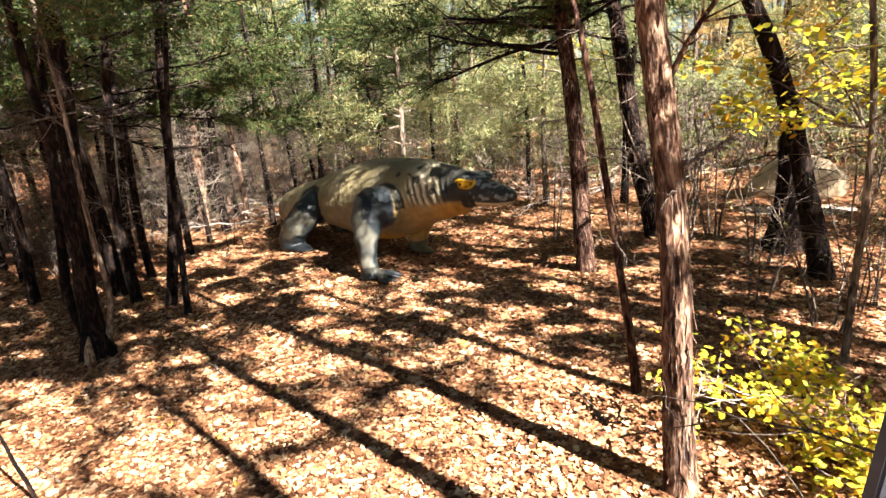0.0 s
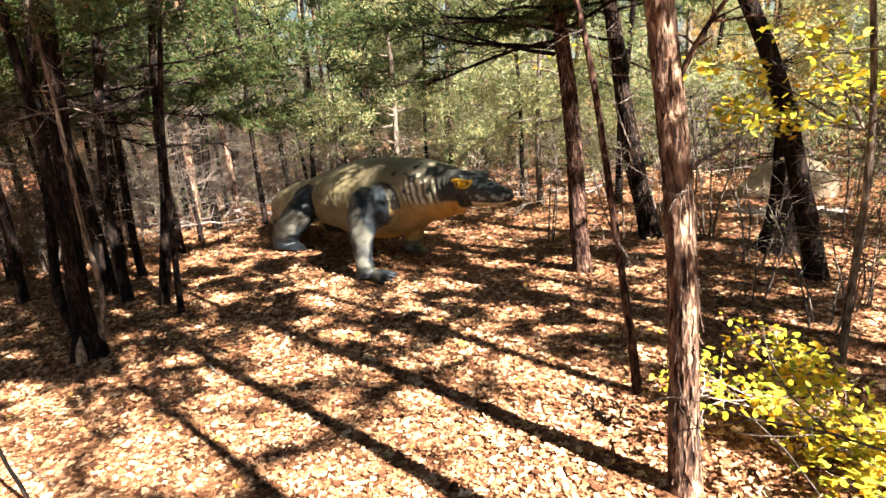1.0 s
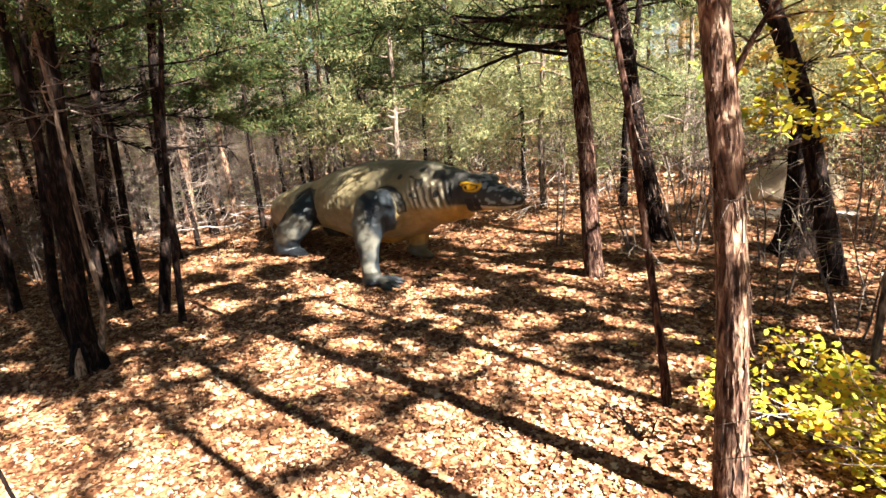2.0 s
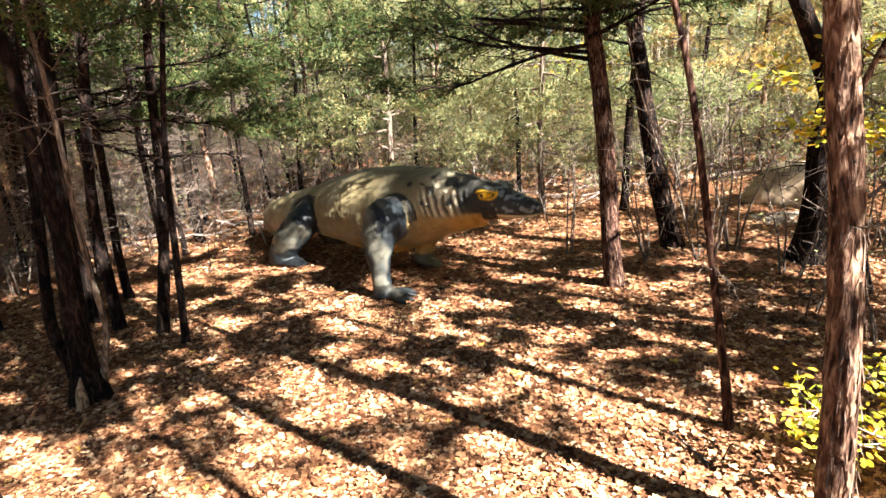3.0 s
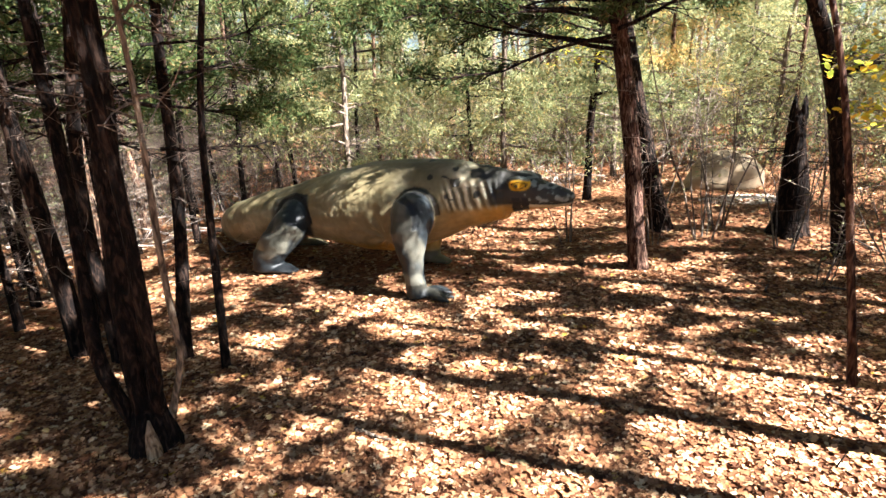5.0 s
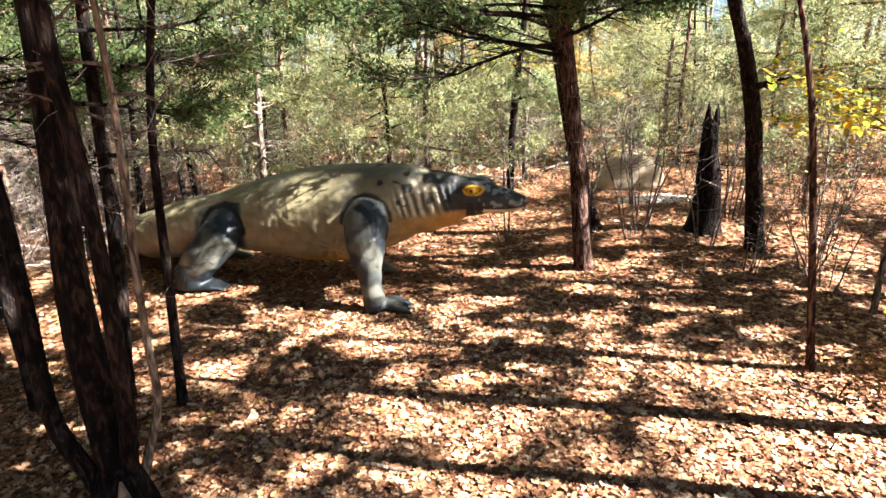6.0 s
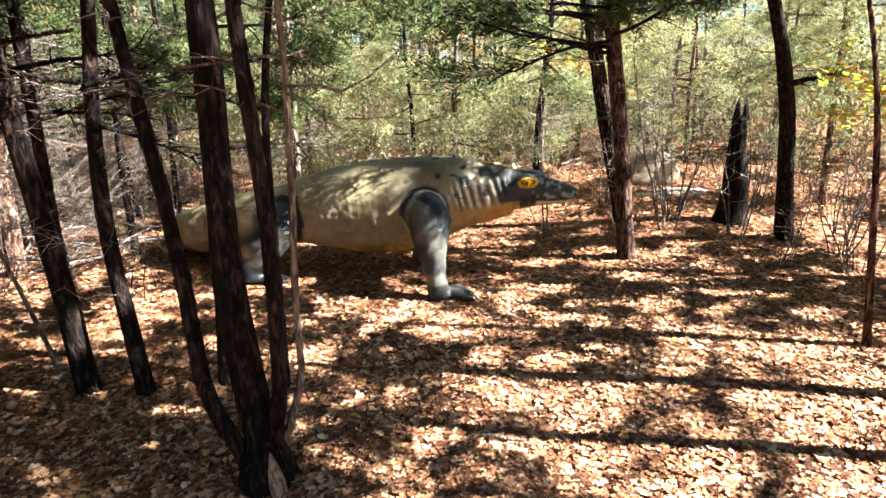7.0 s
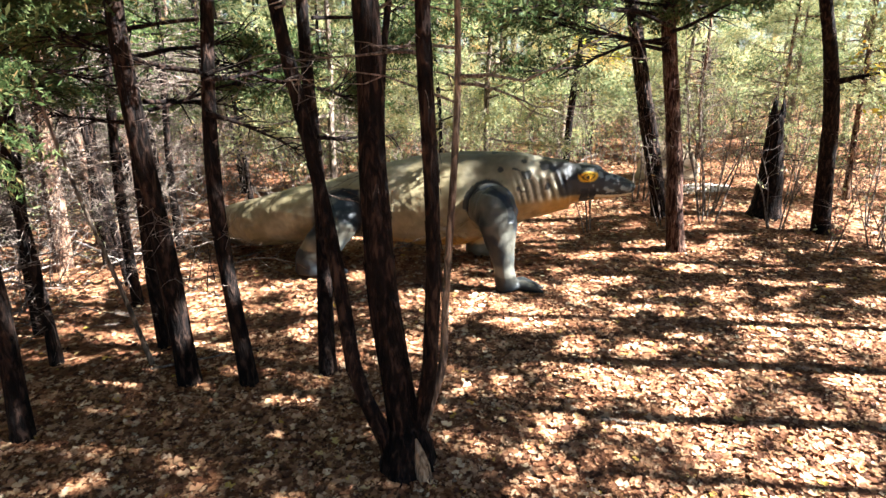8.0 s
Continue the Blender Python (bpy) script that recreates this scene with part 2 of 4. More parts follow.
def leaf_litter(name, seed, count, box, size, label):
    """Curled lobed dead leaves lying over one another."""
    rng = np.random.default_rng(seed)
    x = rng.uniform(box[0], box[1], count)
    y = rng.uniform(box[2], box[3], count)
    off = np.abs(y - np.array([trail_y(v) for v in x])) < 0.95 + 0.25 * np.sin(x * 5) * np.sin(y * 4)
    keep = ~off | (rng.random(count) < 0.3)
    x, y = x[keep], y[keep]
    n = len(x)
    z = np.array([height(a, b) for a, b in zip(x, y)]) + rng.uniform(0.003, 0.022, n)
    # outline of one leaf along its rib: place along, half width
    rib = np.array([0.0, 0.22, 0.45, 0.7, 1.0])
    wide = np.array([0.04, 0.3, 0.13, 0.32, 0.02])
    L = size * rng.uniform(0.45, 1.55, n)
    turn = rng.uniform(0, 2 * math.pi, n)
    tilt = rng.normal(0, 0.13, n)
    roll = rng.normal(0, 0.16, n)
    curl = rng.normal(0.1, 0.16, n)
    fold = rng.normal(0.15, 0.3, n)
    u = (rib - 0.5)[None, :] * L[:, None]
    w = wide[None, :] * L[:, None] * rng.uniform(0.75, 1.25, (n, 1))
    zc = curl[:, None] * ((rib - 0.5)[None, :] ** 2) * 4 * L[:, None] * 0.5
    rows = []
    for s in (-1, 0, 1):
        a, b, c = u, s * w, zc + abs(s) * w * fold[:, None]
        b, c = b * np.cos(roll)[:, None] - c * np.sin(roll)[:, None], b * np.sin(roll)[:, None] + c * np.cos(roll)[:, None]
        a, c = a * np.cos(tilt)[:, None] - c * np.sin(tilt)[:, None], a * np.sin(tilt)[:, None] + c * np.cos(tilt)[:, None]
        a, b = a * np.cos(turn)[:, None] - b * np.sin(turn)[:, None], a * np.sin(turn)[:, None] + b * np.cos(turn)[:, None]
        rows.append(np.stack([a + x[:, None], b + y[:, None], c + z[:, None]], -1))
    k = len(rib)
    verts = np.concatenate(rows, 1).reshape(-1, 3)
    face = np.array([(s * k + i, s * k + i + 1, (s + 1) * k + i + 1, (s + 1) * k + i) for s in range(2) for i in range(k - 1)])
    faces = (face[None] + (np.arange(n) * 3 * k)[:, None, None]).reshape(-1, 4).astype(np.int32)
    me = bpy.data.meshes.new(name)
    me.vertices.add(len(verts))
    me.vertices.foreach_set("co", verts.astype(np.float32).ravel())
    me.loops.add(faces.size)
    me.loops.foreach_set("vertex_index", faces.ravel())
    me.polygons.add(len(faces))
    me.polygons.foreach_set("loop_start", np.arange(0, faces.size, 4, dtype=np.int32))
    me.polygons.foreach_set("use_smooth", np.ones(len(faces), bool))
    me.update(calc_edges=True)
    me.materials.append(LITTER)
    return tagged(new(name, me), label, "leaf litter", kind="stuff")


leaf_litter("leaf_litter", 11, 105000, (-4.8, 3.8, 1.0, 5.2), 0.046, "dry tan and brown fallen oak leaves covering the forest floor")
leaf_litter("leaf_litter", 12, 42000, (-7.0, 8.5, 5.2, 10.5), 0.055, "dry brown fallen leaves under the trees around the statue")
leaf_litter("leaf_litter", 13, 9000, (-14.0, 14.0, 10.5, 22.0), 0.2, "brown fallen leaves on the floor of the far woods")
leaf_litter("leaf_litter", 15, 9000, (3.8, 12.0, 1.0, 5.2), 0.075, "dry brown fallen leaves on bare soil beside the woods")
leaf_litter("leaf_litter", 17, 14000, (-10.0, -4.8, 1.0, 5.2), 0.065, "dry brown fallen leaves in the shade of the grove")
leaf_litter("leaf_litter", 16, 6000, (8.5, 14.0, 5.2, 10.5), 0.085, "dry brown fallen leaves among the far trunks")
leaf_litter("leaf_litter", 14, 9000, (-10.0, 9.0, -6.0, 1.0), 0.11, "brown fallen leaves beside and on the gravel trail")


# ---- the giant lizard statue: one moulded and painted mesh ----
def lizard_statue():
    bm = bmesh.new()

    def loft(rings, sides=20):
        """rings: x, y, z of the middle, half width, half height."""
        pts = [Vector(r[:3]) for r in rings]
        loops = []
        for i, r in enumerate(rings):
            d = (pts[min(i + 1, len(pts) - 1)] - pts[max(i - 1, 0)]).normalized()
            side = d.cross(Vector((0, 0, 1)))
            side = side.normalized() if side.length > 0.15 else Vector((d.y, -d.x, 0)).normalized() if math.hypot(d.x, d.y) > 0.01 else Vector((0.47, 0.88, 0))
            top = side.cross(d).normalized()
            loops.append([bm.verts.new(pts[i] + side * math.cos(a) * r[3] + top * math.sin(a) * r[4]) for a in [2 * math.pi * k / sides for k in range(sides)]])
        for a, b in zip(loops, loops[1:]):
            for k in range(sides):
                bm.faces.new((a[k], a[(k + 1) % sides], b[(k + 1) % sides], b[k]))
        bm.faces.new(loops[0][::-1])
        bm.faces.new(loops[-1])

    def ball(x, y, z, rx, ry=0, rz=0):
        m = Matrix.Translation((x, y, z)) @ Matrix.Diagonal((rx, ry or rx, rz or rx, 1))
        bmesh.ops.create_uvsphere(bm, u_segments=20, v_segments=12, radius=1, matrix=m)

    # tail, trunk, neck and head in one run
    loft([(-2.2, 9.3, 0.05, 0.03, 0.03), (-2.45, 8.9, 0.1, 0.08, 0.08), (-2.75, 8.4, 0.17, 0.17, 0.16), (-2.82, 7.9, 0.26, 0.25, 0.25), (-2.6, 7.4, 0.38, 0.29, 0.28), (-2.25, 7.06, 0.5, 0.31, 0.3), (-1.88, 6.84, 0.6, 0.34, 0.3), (-1.5, 6.64, 0.64, 0.42, 0.39), (-1.1, 6.42, 0.66, 0.48, 0.48), (-0.72, 6.21, 0.69, 0.48, 0.5), (-0.4, 6.04, 0.76, 0.42, 0.44), (-0.12, 5.88, 0.82, 0.34, 0.36), (0.1, 5.74, 0.83, 0.26, 0.3), (0.28, 5.62, 0.84, 0.21, 0.25)])
    loft([(0.05, 5.77, 0.83, 0.22, 0.26), (0.22, 5.66, 0.85, 0.2, 0.23), (0.36, 5.57, 0.865, 0.185, 0.2), (0.5, 5.49, 0.855, 0.165, 0.165), (0.64, 5.41, 0.835, 0.14, 0.125), (0.77, 5.34, 0.825, 0.112, 0.09), (0.86, 5.29, 0.815, 0.06, 0.05)])
    # brow and eyeball on both sides, nostril bump
    for s in (-1, 1):
        ball(0.40 + 0.075 * s, 5.53 + 0.135 * s, 1.005, 0.12, 0.07, 0.045)
        ball(0.385 + 0.075 * s, 5.515 + 0.14 * s, 0.965, 0.045)
        ball(0.8 + 0.03 * s, 5.33 + 0.05 * s, 0.865, 0.03)
    ball(0.45, 5.54, 1.01, 0.17, 0.1, 0.04)
    # front leg that is set forward, with shoulder, elbow, wrist and toes
    loft([(-0.58, 5.92, 0.66, 0.2, 0.26), (-0.66, 5.62, 0.72, 0.21, 0.24), (-0.72, 5.36, 0.69, 0.2, 0.21)])
    ball(-0.72, 5.4, 0.73, 0.2, 0.2, 0.24)
    loft([(-0.73, 5.36, 0.76, 0.17, 0.17), (-0.75, 5.3, 0.6, 0.185, 0.18), (-0.76, 5.24, 0.42, 0.132, 0.132), (-0.745, 5.2, 0.24, 0.098, 0.1), (-0.73, 5.18, 0.1, 0.1, 0.105), (-0.715, 5.17, 0.015, 0.125, 0.125)])
    for a in (-0.75, -0.35, 0.05, 0.45):
        c, s_ = math.cos(a), math.sin(a)
        loft([(-0.68, 5.17, 0.05, 0.05, 0.045), (-0.68 + 0.14 * c, 5.16 + 0.14 * s_, 0.055, 0.042, 0.045), (-0.68 + 0.23 * c, 5.15 + 0.23 * s_, 0.035, 0.034, 0.032), (-0.68 + 0.31 * c, 5.15 + 0.31 * s_, 0.01, 0.01, 0.012)], 10)
    # the other front leg, tucked back
    loft([(-0.3, 6.2, 0.62, 0.18, 0.2), (-0.36, 6.3, 0.42, 0.15, 0.15), (-0.44, 6.28, 0.22, 0.115, 0.115), (-0.48, 6.24, 0.04, 0.12, 0.12)])
    loft([(-0.5, 6.25, 0.05, 0.1, 0.05), (-0.36, 6.16, 0.05, 0.1, 0.045), (-0.25, 6.1, 0.02, 0.06, 0.02)], 10)
    # hind legs
    loft([(-1.72, 6.78, 0.6, 0.22, 0.22), (-1.86, 6.56, 0.62, 0.2, 0.2), (-1.99, 6.42, 0.5, 0.2, 0.2), (-2.14, 6.41, 0.34, 0.185, 0.185), (-2.27, 6.46, 0.17, 0.17, 0.17), (-2.27, 6.46, 0.04, 0.18, 0.18)])
    loft([(-2.28, 6.46, 0.05, 0.15, 0.06), (-2.08, 6.36, 0.045, 0.13, 0.045), (-1.95, 6.29, 0.02, 0.08, 0.02)], 10)
    loft([(-1.85, 7.0, 0.55, 0.2, 0.2), (-1.9, 7.3, 0.5, 0.17, 0.17), (-1.95, 7.42, 0.3, 0.13, 0.13), (-2.05, 7.45, 0.08, 0.11, 0.11)])
    loft([(-2.05, 7.45, 0.06, 0.1, 0.05), (-1.8, 7.38, 0.05, 0.1, 0.045), (-1.65, 7.33, 0.02, 0.05, 0.02)], 10)
    raw = new("mould", from_bm("mould", bm, GROUND))
    rem = raw.modifiers.new("remesh", "REMESH")
    rem.mode, rem.voxel_size = "VOXEL", 0.014
    sm = raw.modifiers.new("smooth", "SMOOTH")
    sm.factor, sm.iterations = 0.5, 9
    dg = bpy.context.evaluated_depsgraph_get()
    me = bpy.data.meshes.new_from_object(raw.evaluated_get(dg))
    bpy.data.objects.remove(raw)

    # skin folds as relief, then the paint, vertex by vertex
    along = Vector((0.87, -0.49, 0))
    out = Vector((-0.49, -0.87, 0))
    me.calc_loop_triangles()
    norms = [v.normal.copy() for v in me.vertices]
    me.color_attributes.new("paint", "FLOAT_COLOR", "POINT")
    cols = np.ones((len(me.vertices), 4), np.float32)
    olive, dark_olive, slate, ochre, pale, ink, yellow = (Vector(c) for c in ((0.25, 0.205, 0.11), (0.085, 0.07, 0.042), (0.013, 0.018, 0.022), (0.5, 0.26, 0.035), (0.62, 0.56, 0.4), (0.007, 0.009, 0.013), (0.72, 0.44, 0.01)))
    shoulder, hip = Vector((-0.66, 5.55, 0.68)), Vector((-1.88, 6.52, 0.58))
    for i, v in enumerate(me.vertices):
        p, nrm = v.co.copy(), norms[i]
        s = (p - Vector((-0.4, 6.05, 0))).dot(along)
        near = (p - Vector((-0.4, 6.05, 0))).dot(out)
        n1, n2 = noise.noise(p * 3.1), noise.noise(p * 9.0)
        n3 = noise.noise(Vector((p.x * 22, p.y * 22, p.z * 22)))
        c = olive.lerp(dark_olive, smooth(0.95, 1.2, p.z + 0.12 * n1) * 0.6)
        c = c.lerp(pale, 0.25 * smooth(0.0, 0.5, n1))
        leg = 0.0
        if near > 0.28:
            front = smooth(0.3, 0.24, (Vector((p.x + 0.72, p.y - 5.36, 0))).length) if p.z < 0.98 else 0
            back = smooth(0.32, 0.26, (Vector((p.x + 2.03, p.y - 6.42, 0))).length) if p.z < 0.85 else 0
            if p.z < 0.6:
                front = max(front, smooth(0.46, 0.36, (Vector((p.x + 0.74, p.y - 5.25, 0))).length))
            if p.z < 0.3 and p.y < 5.6 or p.z < 0.3 and p.x < -1.7:
                front = 1.0
            leg = max(front, back)
        else:
            leg = smooth(0.4, 0.3, p.z) if -2.4 < p.x < -0.05 and p.z < 0.4 and p.y > 6.2 and s > -1.9 and near < -0.15 else 0
        # belly, throat and jaw
        low = smooth(0.36, 0.25, p.z + 0.05 * n1) * smooth(-1.5, -0.9, s)
        throat = smooth(0.78, 0.68, p.z - 0.05 * (s - 0.4) + 0.03 * n1) * (0.6 + 0.4 * smooth(0.4, 0.8, s))
        low += (throat - low) * smooth(0.02, 0.42, s + 0.3 * (0.7 - p.z))
        c = c.lerp(ochre, low * 0.85 * smooth(0.12, 0.2, p.z))
        # neck: pale folds, dark spots
        if 0.0 < s < 0.75 and p.z > 0.55:
            folds = math.sin((s + 0.3 * (p.z - 0.8) + 0.05 * n1 + 0.012 * n2) * 82)
            k = smooth(0.14, 0.34, s) * smooth(1.13, 0.95, p.z) * smooth(0.68, 0.77, p.z)
            k *= smooth(-0.9, -0.2, n1 + 0.5 * n2) * smooth(1.08, 0.92, p.z)
            c = c.lerp(pale, 1.0 * k * smooth(-0.1, 0.6, folds) * (1 - 0.8 * low)).lerp(dark_olive, 0.85 * k * smooth(0.1, 0.8, -folds) * (1 - low))
            v.co += nrm * (0.011 * folds * k)
            if n2 + 0.7 * noise.noise(p * 5.0 + Vector((3, 1, 0))) > 0.3 and p.z > 0.82:
                c = c.lerp(ink, 0.85)
            if p.z > 0.95:
                c = c.lerp(pale, 0.75 * smooth(0.2, 0.4, s) * smooth(0.3, -0.1, n2 + 0.7 * noise.noise(p * 5.0 + Vector((3, 1, 0))) - 0.05))
        # head: blue-black with a mottled snout, yellow round the eye
        if s > 0.52:
            k = smooth(0.56, 0.66, s + 0.12 * n1 + 0.06 * n2) * smooth(0.745, 0.785, p.z + 0.02 * n2)
            c = c.lerp(ink, 0.92 * k)
            mott = smooth(0.1, 0.3, 0.5 * n2 + 1.0 * n3)
            c = c.lerp(Vector((0.24, 0.27, 0.26)), 0.9 * mott * smooth(0.9, 1.05, s) * k)
            c = c.lerp(pale, 0.8 * smooth(0.785, 0.76, p.z) * smooth(0.72, 0.75, p.z) * smooth(0.95, 1.05, s))
            for e in (-1, 1):
                eye = Vector((0.395 + 0.085 * e, 5.52 + 0.15 * e, 0.965))
                d = p - eye
                q = math.hypot(d.dot(along) * 0.6 - 0.01, d.z * 1.15)
                if d.length < 0.3 and abs(near - (eye - Vector((-0.4, 6.05, 0))).dot(out)) < 0.14:
                    c = c.lerp(yellow, smooth(0.07, 0.058, q + 0.02 * n2))
                    c = c.lerp(ink, smooth(0.047, 0.04, q) * (1 - smooth(0.036, 0.03, q)))
                    c = c.lerp(ink, smooth(0.022, 0.017, math.hypot(d.dot(along), d.z)))
            # dark streak that drips from the corner of the mouth
            d = p - Vector((0.27, 5.33, 0.775))
            if near > 0 and (abs(d.dot(along) - 0.0) < 0.042 + 0.02 * n2 and -0.1 < d.z < 0.06 or abs(d.dot(along) - 0.085) < 0.034 + 0.015 * n2 and -0.065 < d.z < 0.06):
                c = ink
            # line of the mouth
            if s > 0.85 and abs(p.z - 0.785 - 0.01 * math.sin(s * 9)) < 0.009:
                c = ink
                v.co -= nrm * 0.006
        if leg:
            leg *= 1.0 if near > 0 else 0.3
            # slate with pale patches: sunlit highlights of the legs put into the paint
            c = c.lerp(slate.lerp(pale, 0.15 * smooth(0.05, 0.4, n1 + 0.4 * n2)).lerp(ink, 0.6 * smooth(0.1, 0.5, -n1 + 0.4 * n2)), leg)
        # dark crease where the limbs meet the trunk
        for mid, up_, r in ((Vector((-0.745, 5.525, 0.72)), 0.62, 0.215), (Vector((-1.92, 6.5, 0.58)), 0.5, 0.235)):
            d = p - mid
            ring = math.hypot(d.dot(along), d.z)
            if near > 0.34 and ring < r and d.z > -0.15 and d.length < 0.5:
                c = slate.lerp(pale, 0.15 * smooth(0.05, 0.4, n1 + 0.4 * n2))
            if near > 0.3 and d.z > -0.05 and abs(ring - r) < 0.026 and d.length < 0.5:
                c = c.lerp(ink, 0.85)
                v.co -= nrm * 0.012
        # creases that fan out behind the elbow
        if near > 0.2 and not leg and s < -0.25:
            d = p - Vector((-0.95, 5.85, 0.42))
            r_, a_ = math.hypot(d.dot(along), d.z), math.atan2(d.z, -d.dot(along))
            v.co += nrm * (0.014 * math.sin(a_ * 9 + 1.5 * n1) * smooth(0.5, 0.12, r_) * smooth(0.02, 0.1, r_))
        # wrinkles over the flank
        v.co += nrm * (0.006 * n2 + 0.0035 * n3 + 0.006 * noise.noise(Vector((s * 3, p.z * 14, near * 2))))
        # lowest skin painted darker: dark toes, and the hind foot's shade put in
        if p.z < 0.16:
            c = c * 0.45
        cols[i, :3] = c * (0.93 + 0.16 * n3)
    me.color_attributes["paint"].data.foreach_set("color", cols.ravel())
    m, n, l, b = material("painted_fibreglass", 0.5, 0.35)
    at = n.new("ShaderNodeVertexColor")
    at.layer_name = "paint"
    t = tex_noise(n, l, 60.0, 5.0)
    dirt = tex_noise(n, l, 6.0, 4.0)
    r = ramp(n, [(0.3, (0.7, 0.68, 0.64)), (0.65, (1.05, 1.03, 1.0))])
    l.new(dirt.outputs[0], r.inputs[0])
    l.new(mixed(n, l, "MULTIPLY", 1.0, at.outputs[0], r.outputs[0]), b.inputs["Base Color"])
    bump(n, l, b, t.outputs[0], 0.35, 0.008)
    me.materials.clear()
    me.materials.append(m)
    me.polygons.foreach_set("use_smooth", [True] * len(me.polygons))
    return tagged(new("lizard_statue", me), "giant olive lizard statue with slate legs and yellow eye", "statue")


lizard_statue()


# ---- trees ----
def wander(rng, start, way, length, steps, bend, lift=0.0):
    p, d = Vector(start), Vector(way).normalized()
    out = [p.copy()]
    for _ in range(steps):
        d = (d + Vector(rng.normal(0, bend, 3)) + Vector((0, 0, lift))).normalized()
        p = p + d * (length / steps)
        out.append(p.copy())
    return out


def trunk_line(lean, bend, tall, rings, rng):
    """Points of a trunk that rises from the origin; lean: metres sideways per metre of height; bend: sideways bow at half height."""
    ph = rng.uniform(0, 6.28, 2)
    pts = []
    for i in range(rings + 1):
        z = tall * (i / rings) ** 1.15 - (0.06 if i == 0 else 0)
        q = min(1.0, z / 2.6)
        bow = 4 * q * (1 - q)
        pts.append(Vector((lean[0] * z + bend[0] * bow + 0.02 * math.sin(z * 2.3 + ph[0]), lean[1] * z + bend[1] * bow + 0.02 * math.sin(z * 2.0 + ph[1]), z)))
    return pts


def on_line(pts, z):
    for a, b in zip(pts, pts[1:]):
        if a.z <= z <= b.z:
            return a.lerp(b, (z - a.z) / max(1e-6, b.z - a.z))
    return pts[-1]


def shreds(trunk, pts, radii, rng, count=520, top=3.2, bark=None):
    """Loose strips of bark that lift from a trunk."""
    out = []
    for _ in range(count):
        z, a = rng.uniform(0.02, top), rng.uniform(0, 6.28)
        L, w = rng.uniform(0.04, 0.15), rng.uniform(0.0015, 0.0045)
        lift = rng.uniform(0.0, 0.018) * (1 if rng.random() < 0.6 else -1)
        rows = []
        for k in range(3):
            q = z + L * k / 2
            p = on_line(pts, q)
            i = min(range(len(pts)), key=lambda j: abs(pts[j].z - q))
            r = radii[i] * 1.06 + abs(lift) * ((1 - k / 2) if lift > 0 else k / 2) ** 2
            b = a + rng.normal(0, 0.03)
            n, t = Vector((math.cos(b), math.sin(b), 0)), Vector((-math.sin(b), math.cos(b), 0))
            rows.append((p + n * r - t * w, p + n * r + t * w))
        for m, n in zip(rows, rows[1:]):
            out += [m[0], m[1], n[1], n[0]]
    tagged(part("bark_shredding", quads_mesh("bark_shredding", [tuple(v) for v in out], bark or BARK_SHRED), trunk), kind="stuff")


